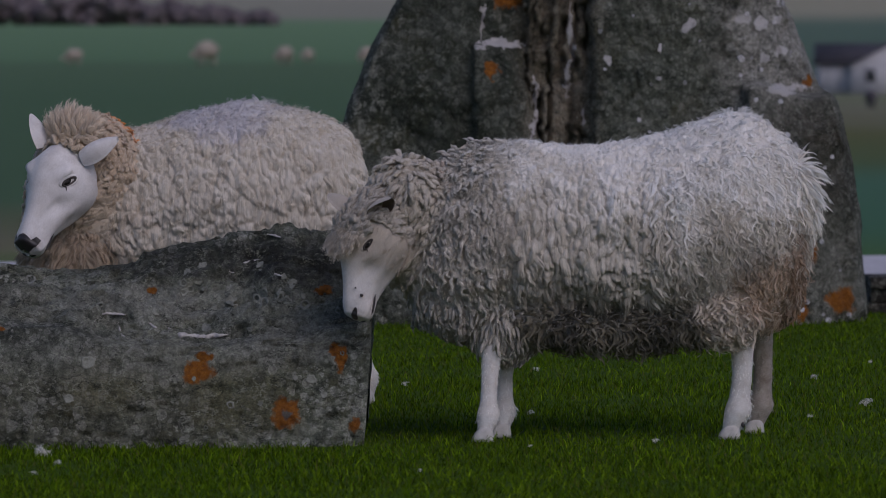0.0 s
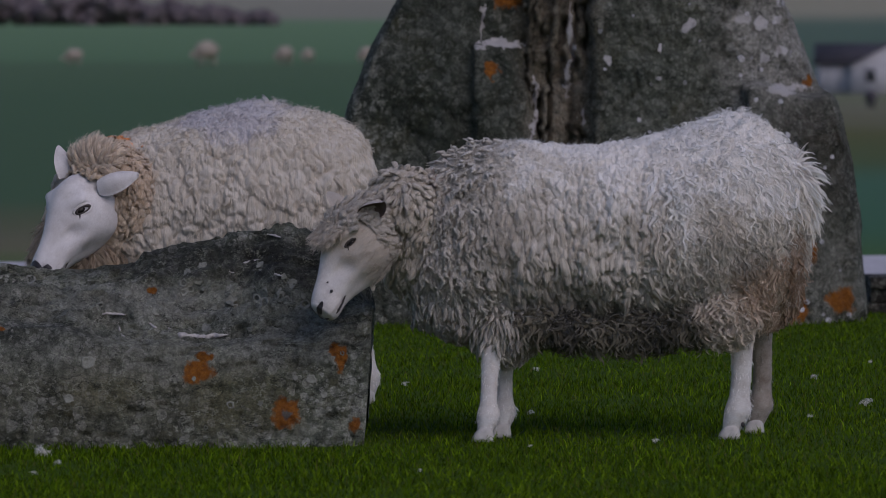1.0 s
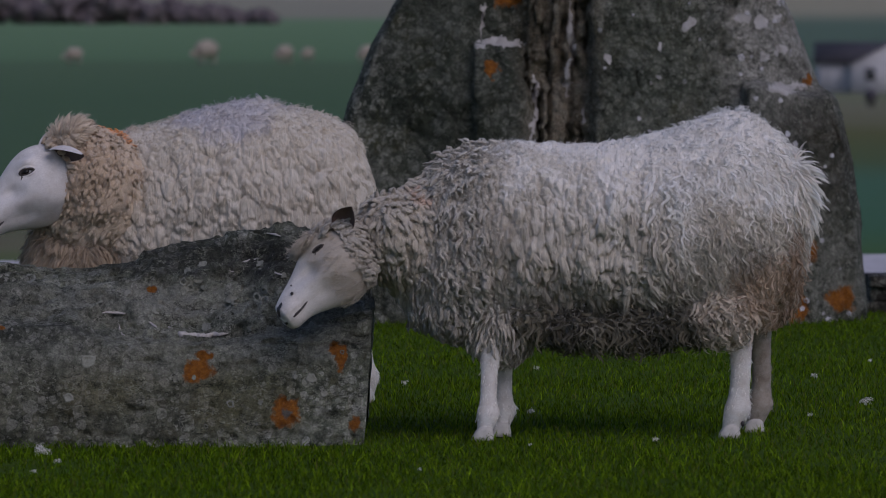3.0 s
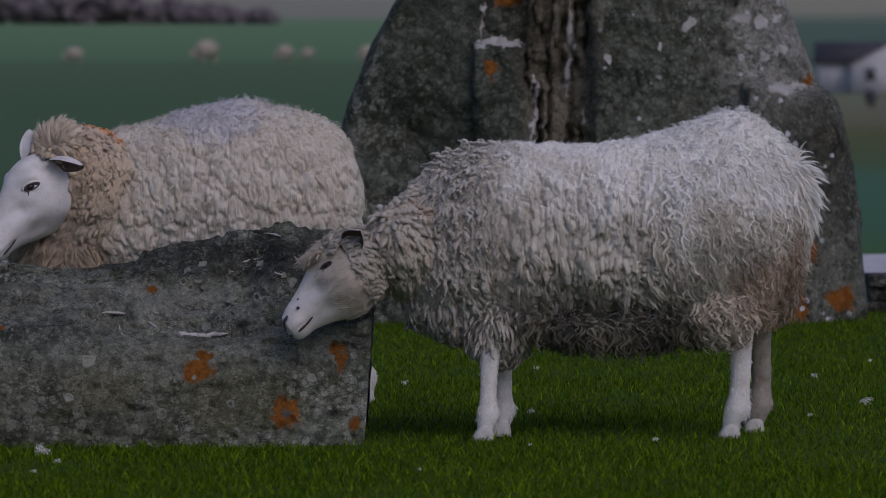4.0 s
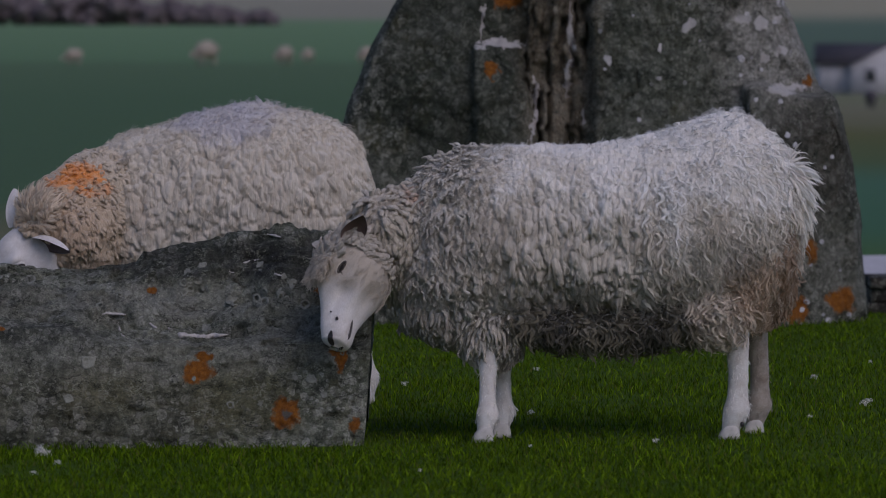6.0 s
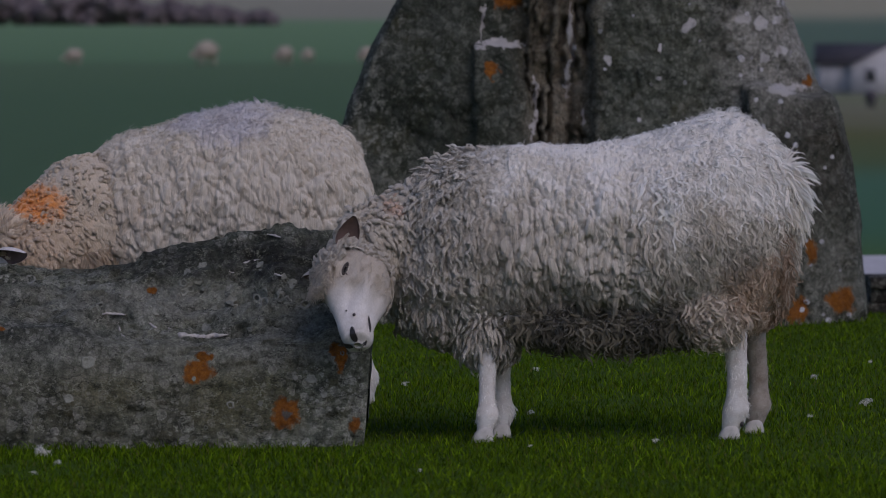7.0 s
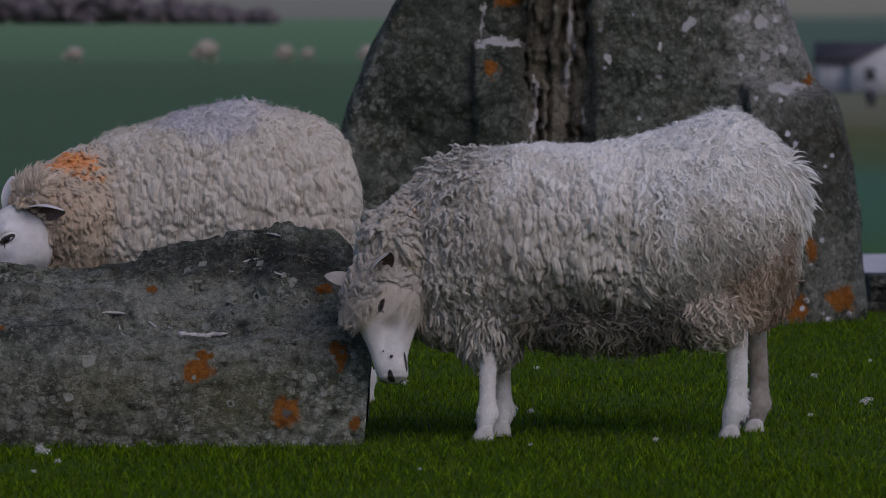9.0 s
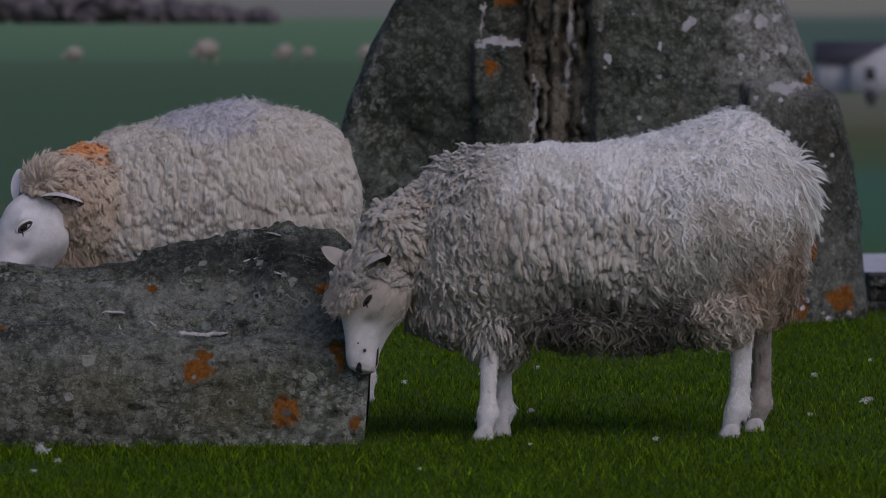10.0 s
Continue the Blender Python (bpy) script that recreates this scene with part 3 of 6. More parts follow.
def build_standing_stone():
    nx, nz = 180, 165
    zs = np.linspace(-0.12, 1.62, nz)
    left = curve(zs, [-0.12, 0.2, 0.55, 0.72, 0.9, 1.1, 1.35, 1.55, 1.62], [-0.42, -0.40, -0.36, -0.335, -0.26, -0.16, 0.0, 0.25, 0.45])
    right = np.interp(zs, [-0.12, 0.0, 0.35, 0.66, 0.745, 0.775, 0.80, 0.96, 1.1, 1.35, 1.55, 1.62], [1.46, 1.455, 1.435, 1.378, 1.357, 1.335, 1.295, 1.235, 1.165, 1.0, 0.79, 0.65])
    s = np.linspace(0, 1, nx)
    v = np.empty((nz, nx, 3))
    rng = np.random.default_rng(12)
    # upright beds in the cleft: each leaf of rock stands at its own depth and ends at its own height
    leaf_x = np.cumsum(rng.uniform(0.010, 0.030, 16))
    leaf_x = 0.255 + leaf_x / leaf_x[-1] * 0.245
    leaf_d = rng.uniform(0.0, 0.065, 16)
    leaf_bend = rng.uniform(-0.03, 0.03, 16)
    broken = rng.uniform(-0.03, 0.035, (16, 40)) * (rng.random((16, 40)) < 0.6)
    ragged = rng.uniform(0, 6.28, 16)
    for j, z in enumerate(zs):
        x = left[j] + (right[j] - left[j]) * s
        d = 0.05 * np.abs(x - 0.4) ** 2
        lo = 0.275 + 0.06 * math.sin(z * 3 + 0.6) - 0.05 * smooth(z, 0.8, 1.0) + 0.045 * noise.noise(Vector((z * 5, 1, 8))) + 0.02 * noise.noise(Vector((z * 21, 4, 8)))
        hi = 0.495 + 0.035 * noise.noise(Vector((z * 4, 9, 2))) + 0.014 * noise.noise(Vector((z * 17, 6, 2)))
        cleft = smooth(x, lo - 0.02, lo + 0.015) * (1 - smooth(x, hi - 0.01, hi + 0.01))
        k = np.clip(np.searchsorted(leaf_x, x + 0.012 * math.sin(z * 3) + 0.012 * noise.noise(Vector((z * 22, 3, 1)))), 0, 15)
        d += cleft * (0.035 + leaf_d[k] * (0.6 + 0.4 * np.sin(z * 7 + k * 2.1)) + leaf_bend[k] * z + broken[k, np.clip(((z + 0.2) * 11 + np.sin(ragged[k] + z * 9)).astype(int), 0, 39)])
        d -= 0.03 * smooth(x, hi, hi + 0.025) * (1 - smooth(x, 0.52, 0.9))
        # facet that turns away, with a ledge below it
        cx = 0.97 + 0.06 * smooth(0.95 - z, 0, 0.4)
        d += 0.75 * np.clip(x - cx - 0.012 * math.sin(z * 23) - 0.03 * noise.noise(Vector((z * 7, 2, 2))), 0, 1)
        shelf = 0.785 + 0.02 * noise.noise(Vector((z * 3, 5, 5))) + 0.02 * np.sin(x * 19)
        d -= 0.11 * smooth(x, 1.0, 1.03) * (1 - smooth(z, shelf - 0.008, shelf + 0.008)) + 0.03 * smooth(x, 0.98, 1.02) * (1 - smooth(z, 0.76, 0.86))
        # jutting plate with a ledge on the other slab
        d -= 0.05 * smooth(x, 0.09, 0.11) * (1 - smooth(x, 0.275, 0.285)) * (1 - smooth(z, 0.935, 0.95)) * smooth(z, 0.45, 0.8)
        d += 0.03 * smooth(x, 0.12, 0.135) * (1 - smooth(x, lo - 0.02, lo)) * smooth(z, 0.945, 0.955)
        edge = np.minimum(s, 1 - s)
        d += 0.10 * (1 - np.sqrt(np.clip(edge / 0.022, 0, 1)))
        v[j, :, 0], v[j, :, 1], v[j, :, 2] = x, 17.02 + d + 0.06 * z, z
    f = v.reshape(-1, 3)
    big, small = fractal(f, 2.6, 4, 5.5), fractal(f, 11.0, 5, 2.2)
    crack = np.abs(fractal(f * np.array([1, 1, 0.6]), 3.3, 4, 7.7))
    chips = fractal(f * np.array([1, 1, 0.7]), 6.0, 3, 3.3)
    f[:, 1] += 0.045 * big + 0.014 * small + 0.016 * np.exp(-(crack / 0.035) ** 2) + 0.03 * (np.round(chips * 4) / 4 - chips)
    f[:, 0] += 0.012 * fractal(f, 5.0, 4, 9.1)
    back = f.copy()
    back[:, 1] = 17.6 + 0.05 * big
    allv = np.concatenate([f, back])
    q = grid_quads(nz, nx)
    quads = [q[:, ::-1], q + nz * nx]
    rim = np.concatenate([np.arange(nx), np.arange(1, nz) * nx + nx - 1, (nz - 1) * nx + np.arange(nx - 2, -1, -1), np.arange(nz - 2, 0, -1) * nx])
    nxt = np.roll(rim, -1)
    quads.append(np.stack([rim, rim + nz * nx, nxt + nz * nx, nxt], 1))
    ob = new("standing_stone", mesh_of("standing_stone", allv, np.concatenate(quads), material=STANDING))
    rng = random.Random(21)
    spots = []
    while len(spots) < 46:
        x, z = rng.uniform(0.98, 1.40), rng.uniform(0.0, 1.1)
        if x < 1.42 - 0.34 * max(0.0, z - 0.3):
            spots.append((x, z, rng.uniform(0.004, 0.011 if z < 0.8 else 0.016)))
    spots += [(rng.uniform(0.5, 0.95), rng.uniform(0.5, 1.1), rng.uniform(0.003, 0.008)) for _ in range(14)]
    lichen_crusts(ob, f, spots, WHITE_LICHEN, rng, 0.1)
    return tagged(ob, "tall dark grey standing stone, split and lichen-covered, upright in the turf", "stone")


build_standing_stone()


# ---- wool: a raised skin, solid staples that lie on it, and wisps of thin strands ----
def unit(v):
    return v / (np.linalg.norm(v, axis=-1, keepdims=True) + 1e-9)


def sheaves(p, n, shape, tint, rng, comb=(0, 0, 0), strands=4, segments=5, fine=0.18):
    """Wisps of strands at the points p with normals n. shape: length, half width, wave, turns, and the angles from the normal at root and tip."""
    m = len(p)
    length, width, wave, turns, lean0, lean1 = shape
    down = np.array([0, 0, -1.0]) + np.asarray(comb) + rng.normal(size=(m, 3)) * 0.20
    down = down - n * (down * n).sum(1, keepdims=True)
    down /= np.linalg.norm(down, axis=1, keepdims=True) + 0.05
    side = unit(np.cross(n, down))
    t = np.linspace(0, 1, segments + 1)
    length = length * (0.72 + 0.56 * rng.random(m))
    width = width * (0.75 + 0.5 * rng.random(m))
    theta = lean0[:, None] + (lean1 - lean0)[:, None] * t + 0.16 * rng.normal(size=(m, 1))
    along = np.cos(theta)[..., None] * n[:, None] + np.sin(theta)[..., None] * down[:, None]
    out = np.sin(theta)[..., None] * n[:, None] - np.cos(theta)[..., None] * down[:, None]
    step = along * (length / segments)[:, None, None]
    axis = p[:, None] - 0.005 * n[:, None] + np.concatenate([np.zeros((m, 1, 3)), np.cumsum(0.5 * (step[:, 1:] + step[:, :-1]), 1)], 1)
    turn = 6.2832 * turns[:, None] * t * (0.75 + 0.5 * rng.random((m, 1))) + 6.2832 * rng.random((m, 1))
    amp = (wave * (0.5 + rng.random(m)))[:, None] * np.minimum(1, 2.2 * t)
    axis = axis + (amp * np.sin(turn))[..., None] * side[:, None] + (0.6 * amp * np.cos(turn))[..., None] * out
    prof = np.interp(t, [0, 0.3, 0.65, 0.88, 1], [0.75, 1.0, 0.92, 0.62, 0.30])
    thin = np.interp(t, [0, 0.4, 0.8, 1], [0.9, 1.0, 0.7, 0.12])
    verts = np.empty((m, strands, segments + 1, 2, 3))
    fib = np.empty((m, strands, segments + 1, 2, 3))
    col = np.empty((m, strands, segments + 1, 2, 4))
    shade = 0.90 + 0.20 * rng.random((m, 1))
    reach = np.linspace(-1.35, 1.35, strands) if strands > 1 else np.zeros(1)
    for k in range(strands):
        phi = (reach[k] + 0.16 * rng.normal(size=m))[:, None, None]
        grow = (0.84 + 0.26 * rng.random((m, 1, 1)))
        stray = 0.10 * length[:, None, None] * (rng.normal(size=(m, 1, 3)) * (t**2)[None, :, None])
        ring = np.sin(phi) * side[:, None] + 0.85 * np.cos(phi) * out
        flat = np.cos(phi) * side[:, None] - 0.85 * np.sin(phi) * out
        path = axis[:, :1] + (axis - axis[:, :1]) * grow + ring * (width[:, None] * prof)[..., None] + stray
        half = (width[:, None] * thin * fine * (0.8 + 0.5 * rng.random((m, 1))))[..., None] * flat
        rid = rng.random(m)
        for e in (0, 1):
            verts[:, k, :, e] = path + (2 * e - 1) * half
            fib[:, k, :, e, 0] = e
            fib[:, k, :, e, 1] = t
            fib[:, k, :, e, 2] = rid[:, None]
        col[:, k, :, :, :3] = np.minimum(0.90, tint * (1 + 0.36 * tint.mean(1, keepdims=True)) * shade * (0.94 + 0.12 * rng.random((m, 1))))[:, None, None]
    col[..., 3] = 1
    j = np.arange(segments) * 2
    q = np.stack([j, j + 1, j + 3, j + 2], -1)
    quads = (np.arange(m * strands)[:, None, None] * (segments + 1) * 2 + q).reshape(-1, 4)
    return verts.reshape(-1, 3), quads, fib.reshape(-1, 3), col.reshape(-1, 4), 1


def lobes(p, n, shape, tint, rng, comb=(0, 0, 0), sides=6, rings=6):
    """Solid blunt staples that lie over one another; shape as for sheaves."""
    m = len(p)
    length, width, wave, turns, lean0, lean1 = shape
    down = np.array([0, 0, -1.0]) + np.asarray(comb) + rng.normal(size=(m, 3)) * 0.22
    down = down - n * (down * n).sum(1, keepdims=True)
    down /= np.linalg.norm(down, axis=1, keepdims=True) + 0.05
    side = unit(np.cross(n, down))
    t = np.linspace(0, 1, rings)
    length = length * (0.6 + 0.8 * rng.random(m))
    width = width * (0.7 + 0.6 * rng.random(m))
    theta = lean0[:, None] + (lean1 - lean0)[:, None] * t + 0.14 * rng.normal(size=(m, 1))
    along = np.cos(theta)[..., None] * n[:, None] + np.sin(theta)[..., None] * down[:, None]
    out = np.sin(theta)[..., None] * n[:, None] - np.cos(theta)[..., None] * down[:, None]
    step = along * (length / (rings - 1))[:, None, None]
    axis = p[:, None] - (0.80 * width)[:, None, None] * n[:, None] + np.concatenate([np.zeros((m, 1, 3)), np.cumsum(0.5 * (step[:, 1:] + step[:, :-1]), 1)], 1)
    turn = 6.2832 * turns[:, None] * t * (0.75 + 0.5 * rng.random((m, 1))) + 6.2832 * rng.random((m, 1))
    amp = (wave * (0.5 + rng.random(m)))[:, None] * np.minimum(1, 2.2 * t)
    axis = axis + (amp * np.sin(turn))[..., None] * side[:, None] + (0.5 * amp * np.cos(turn))[..., None] * out
    prof = np.interp(t, [0, 0.25, 0.55, 0.8, 0.93, 1], [0.6, 0.95, 1.0, 0.80, 0.5, 0.16])
    r = width[:, None] * prof * (0.88 + 0.24 * rng.random((m, rings)))
    w = np.arange(sides) / sides * 6.2832
    uneven = 1 + 0.18 * rng.normal(size=(m, 1, sides)) + 0.12 * rng.normal(size=(m, rings, sides))
    verts = axis[:, :, None] + (side[:, None, None] * np.cos(w)[:, None] + 0.72 * out[:, :, None] * np.sin(w)[:, None]) * (r[..., None] * uneven)[..., None]
    fib = np.empty((m, rings, sides, 3))
    fib[..., 0] = np.abs(np.arange(sides) - sides / 2) * 0.55
    fib[..., 1] = t[None, :, None]
    fib[..., 2] = rng.random((m, 1, 1))
    quads = (np.arange(m)[:, None, None] * rings * sides + grid_quads(rings, sides, True)).reshape(-1, 4)
    c = np.minimum(0.86, tint * (0.92 + 0.16 * rng.random((m, 1))))
    c = np.repeat(np.concatenate([c, np.ones((m, 1))], 1), rings * sides, 0)
    return verts.reshape(-1, 3), quads, fib.reshape(-1, 3), c, 0


def spaced(p, gap, rng):
    """Indices of points that keep about a gap of their own from one another."""
    taken, keep = set(), []
    for i in rng.permutation(len(p)):
        g = gap[i]
        c = (round(math.log2(g) * 2), *(int(v) for v in np.floor(p[i] / g)))
        if c not in taken:
            taken.add(c)
            keep.append(i)
    return np.array(keep)


def pillowed(v, n, cell, depth, seed, curls=None):
    """Raises a skin into staples: rounded cells, longer down the body, with narrow creases between and the lower ends proud.
    cell: their width and length; curls: how far (0 to 1) they wind from side to side at each point."""
    size = np.array([cell[0], cell[0], cell[1]])
    out = np.empty(len(v))
    shift = Vector((seed, 0, 0))
    for i, q in enumerate(v):
        q = Vector(q)
        w = Vector((q.x / size[0], q.y / size[1], q.z / size[2])) + shift
        w += 0.50 * noise.noise_vector(w * 0.7) + 0.20 * noise.noise_vector(w * 2.3)
        c = float(curls[i]) if curls is not None else 0.0
        if c > 0.02:
            wind = 9 * noise.noise(w * 0.6)
            w += c * Vector((0.55 * math.sin(q.z * 210 + wind), 0, 0))
        d, at = noise.voronoi(w)
        dome = min(1.0, (d[1] - d[0]) / 0.62) ** 0.55
        d3, _ = noise.voronoi(Vector((w.x * 2.1 + 3, w.y * 2.1, w.z * 1.5)))
        small = min(1.0, (d3[1] - d3[0]) / 0.6) ** 0.6
        d2, _ = noise.voronoi(Vector((w.x * 0.42 + 7, w.y * 0.42, w.z * 0.30)))
        part_line = min(1.0, (d2[1] - d2[0]) / 0.12) ** 0.6
        low = noise.fractal(q * 8 + shift, 1.0, 2.0, 3)
        out[i] = 0.75 * dome + 0.32 * small + 0.40 * max(-0.5, min(0.7, at[0].z - w.z)) + 0.75 * part_line - 1.5 + 0.8 * low
    return v + n * (depth * out * (1 - 0.5 * smooth(n[:, 2], 0.45, 0.9)))[:, None]


def coat(grid, centre, spec, tint, rng, cell, depth, comb=(0, 0, 0), close=True, keep=None, away=1, spacing=1.8, rings=6, fuzz=0, tries=9000, cover=None, curls=None, hair=None):
    """A fleece over a skin given as a grid of points: the raised skin, the staples on it and loose fibres that stand off."""
    nu, nv, _ = grid.shape
    du = np.gradient(grid, axis=0)
    dv = (np.roll(grid, -1, 1) - np.roll(grid, 1, 1)) if close else np.gradient(grid, axis=1)
    n = np.cross(du, dv).reshape(-1, 3)
    v = grid.reshape(-1, 3)
    n *= np.sign((n * (v - centre)).sum(1, keepdims=True))
    n = unit(n)
    v2 = pillowed(v, n, cell, depth, rng.random() * 50, curls(v, n) if curls else None)
    q = grid_quads(nu, nv, close)
    if keep is not None:
        q = q[keep(v[q].mean(1))]
    area = np.linalg.norm(np.cross(v2[q[:, 1]] - v2[q[:, 0]], v2[q[:, 3]] - v2[q[:, 0]]), axis=1)
    fn = n[q].mean(1)
    weight = area * np.where(away * fn[:, 1] > 0.45, 0.10, 1.0) * (1 + 1.2 * smooth(fn[:, 2], 0.45, 0.85))

    def pick(many):
        f = rng.choice(len(q), many, p=weight / weight.sum())
        a, b = rng.random((2, many, 1))
        c4 = v2[q[f]]
        p = (c4[:, 0] * (1 - a) + c4[:, 1] * a) * (1 - b) + (c4[:, 3] * (1 - a) + c4[:, 2] * a) * b
        return p, unit(fn[f])

    p, pn = pick(tries)
    if cover:
        some = rng.random(tries) < cover(p, pn)
        p, pn = p[some], pn[some]
    i = spaced(p, spacing * spec(p, pn)[1], rng)
    p, pn = p[i], pn[i]
    sets = [sheaves(p, pn, spec(p, pn), tint(p), rng, comb, hair[0], rings, hair[1]) if hair else lobes(p, pn, spec(p, pn), tint(p), rng, comb, 6, rings)]
    if fuzz:
        p, pn = pick(fuzz)
        length, width, wave, turns, lean0, lean1 = spec(p, pn)
        one = np.ones(len(p))
        back = smooth(pn[:, 2], 0.4, 0.85)
        sets.append(sheaves(p, pn, ((0.75 - 0.15 * back) * length, (0.0042 - 0.0012 * back) * one, wave + 0.002, turns + 0.3, lean0 * 0.85, lean1 * 0.92), tint(p), rng, comb))
    return v2, q, tint(v2), sets


def fleece(name, parent, base_v, base_q, base_c, lock_sets, label=""):
    """One fleece part: an under-coat, its staples and its strands."""
    v, q, f, c = [base_v], [base_q], [np.zeros((len(base_v), 3))], [np.concatenate([base_c, np.ones((len(base_c), 1))], 1)]
    f[0][:, 0] = base_v[:, 0] * 30
    f[0][:, 1] = base_v[:, 2] * 10
    at, kinds = len(base_v), [np.zeros(len(base_q), np.int32)]
    for lv, lq, lf, lc, kind in lock_sets:
        v.append(lv)
        q.append(lq + at)
        f.append(lf)
        c.append(lc)
        kinds.append(np.full(len(lq), kind, np.int32))
        at += len(lv)
    me = mesh_of(name, np.concatenate(v), np.concatenate(q), None, [("fibre", "FLOAT_VECTOR", np.concatenate(f)), ("tint", "FLOAT_COLOR", np.concatenate(c))], WOOL)
    me.materials.append(WOOL_STRAND)
    me.polygons.foreach_set("material_index", np.concatenate(kinds))
    ob = under(new(name, me), parent)
    return tagged(ob, label) if label else ob


class Trunk:
    """A body of elliptic sections along x."""

    def __init__(self, xs, zc, ry, rz):
        self.xs, self.zc, self.ry, self.rz = xs, zc, ry, rz

    def at(self, x, a):
        zc, ry, rz = curve(x, self.xs, self.zc), curve(x, self.xs, self.ry), curve(x, self.xs, self.rz)
        return np.stack([x + 0 * a, ry * np.cos(a), zc + rz * np.sin(a)], -1)


def ewe_tint(p, rng, base, stains_and_light):
    """Fleece colour at points: cream, dung, muddy and raddle marks, and painted sky light."""
    c = np.tile(np.array(base), (len(p), 1)) * (0.96 + 0.08 * rng.random((len(p), 1)))
    patch = np.array([noise.fractal(Vector(w * 13), 1.0, 2.0, 3) for w in p]) if stains_and_light else 0
    for centre, size, colour, amount in stains_and_light:
        d = np.linalg.norm((p - np.array(centre)) / np.array(size), axis=1) + 0.10 * rng.normal(size=len(p)) + 0.50 * patch
        f = (amount * (1 - smooth(d, 0.6, 1.3)))[:, None]
        c = c * (1 - f) + np.array(colour) * f
    return c


def shape_of(p, length, width, wave, turns, lean0, lean1):
    """The same kind of staple at all the points."""
    one = np.ones(len(p))
    return length * one, width * one, wave * one, turns * one, math.radians(lean0) * one, math.radians(lean1) * one


# ---- heads ----
def build_head(parent, s, dark_nose, crown_tint, seed, ear_lean, hairline):
    """A sheep's head: forward +x, its left +y, up +z; the origin is where the neck joins."""
    skin_hair = FACE if dark_nose else CREAM_FACE
    nu, nv = 110, 64
    X = np.linspace(-0.045, 0.262, nu)
    st = [-0.045, -0.02, 0.02, 0.06, 0.09, 0.12, 0.15, 0.18, 0.205, 0.228, 0.245, 0.256, 0.262]
    top = curve(X, st, [0.03, 0.066, 0.088, 0.094, 0.087, 0.073, 0.056, 0.041, 0.031, 0.022, 0.013, 0.003, -0.018])
    bot = curve(X, st, [-0.02, -0.055, -0.086, -0.100, -0.100, -0.092, -0.080, -0.070, -0.065, -0.066, -0.064, -0.056, -0.042])
    wid = curve(X, st, [0.02, 0.060, 0.083, 0.091, 0.085, 0.072, 0.058, 0.048, 0.043, 0.044, 0.041, 0.032, 0.010])
    a = np.arange(nv) / nv * 6.2832
    v = np.empty((nu, nv, 3))
    for i in range(nu):
        ca, sa = np.cos(a), np.sin(a)
        cy = np.sign(ca) * np.abs(ca) ** 0.85
        zc, h = (top[i] + bot[i]) / 2, (top[i] - bot[i]) / 2
        lower = np.where(sa < 0, 1 - 0.34 * np.abs(sa) ** 1.5, 1 - 0.42 * np.abs(sa) ** 1.4)
        v[i, :, 0], v[i, :, 1], v[i, :, 2] = X[i], wid[i] * cy * lower, zc + h * np.sign(sa) * np.abs(sa) ** 0.92
    f = v.reshape(-1, 3)
    for sy in (-1, 1):
        def lump(cx, cyy, cz, r, amount):
            d = np.linalg.norm((f - np.array([cx, sy * cyy, cz])) / np.array(r), axis=1)
            return amount * np.exp(-d * d * 2)[:, None]
        out = np.array([0, sy, 0])
        f += lump(0.083, 0.05, 0.044, (0.022, 0.03, 0.017), -0.010) * out
        f += lump(0.078, 0.05, 0.066, (0.034, 0.03, 0.013), 0.017) * (out + np.array([0, 0, 0.3]))
        f += lump(0.085, 0.05, 0.018, (0.035, 0.03, 0.014), 0.008) * out
        f += lump(0.130, 0.05, 0.014, (0.035, 0.03, 0.022), -0.015) * out
        f += lump(0.105, 0.055, -0.012, (0.055, 0.03, 0.013), 0.009) * out
        f += lump(0.125, 0.05, -0.045, (0.05, 0.03, 0.020), -0.008) * out
        f += lump(0.165, 0.04, 0.020, (0.04, 0.03, 0.014), -0.006) * out
        f += lump(0.055, 0.05, -0.040, (0.05, 0.05, 0.04), 0.018) * out
        f += lump(0.243, 0.017, -0.002, (0.012, 0.012, 0.008), -0.006) * np.array([0.6, sy * 0.6, 0.2])
        f += lump(0.225, 0.034, -0.026, (0.035, 0.02, 0.007), 0.004) * out
        f += lump(0.21, 0.034, -0.037, (0.045, 0.02, 0.005), -0.005) * out
    ends = []
    q = grid_quads(nu, nv, True)
    tip = len(f) + np.zeros((nv, 1), int)
    lip = (nu - 1) * nv + np.arange(nv)
    nose_cap = np.stack([lip, np.roll(lip, -1), tip[:, 0]], 1)
    nape = np.arange(nv)
    nose_cap = np.concatenate([nose_cap, np.stack([np.roll(nape, -1), nape, tip[:, 0] + 1], 1)])
    cap_v = np.concatenate([f, f[-nv:].mean(0, keepdims=True) + np.array([[0.002, 0, 0]]), f[:nv].mean(0, keepdims=True) - np.array([[0.01, 0, 0]])])
    me = mesh_of("head", cap_v * s, q, nose_cap, material=skin_hair)
    head = under(new("head", me), parent)
    tagged(head, "white short-haired sheep face")
    # a finer skin at the muzzle for its dark patches
    lo = int(np.argmax(X > 0.218))
    muzzle = f[lo * nv:nu * nv].reshape(nu - lo, nv, 3)
    muzzle = np.concatenate([muzzle, muzzle[:, :1]], 1)
    for axis in (0, 1):
        m = muzzle.shape[axis]
        at = np.linspace(0, m - 1, (m - 1) * 4 + 1)
        k = np.minimum(at.astype(int), m - 2)
        w = (at - k).reshape((-1, 1, 1) if axis == 0 else (1, -1, 1))
        muzzle = np.take(muzzle, k, axis) * (1 - w) + np.take(muzzle, k + 1, axis) * w
    mq = grid_quads(muzzle.shape[0], muzzle.shape[1])
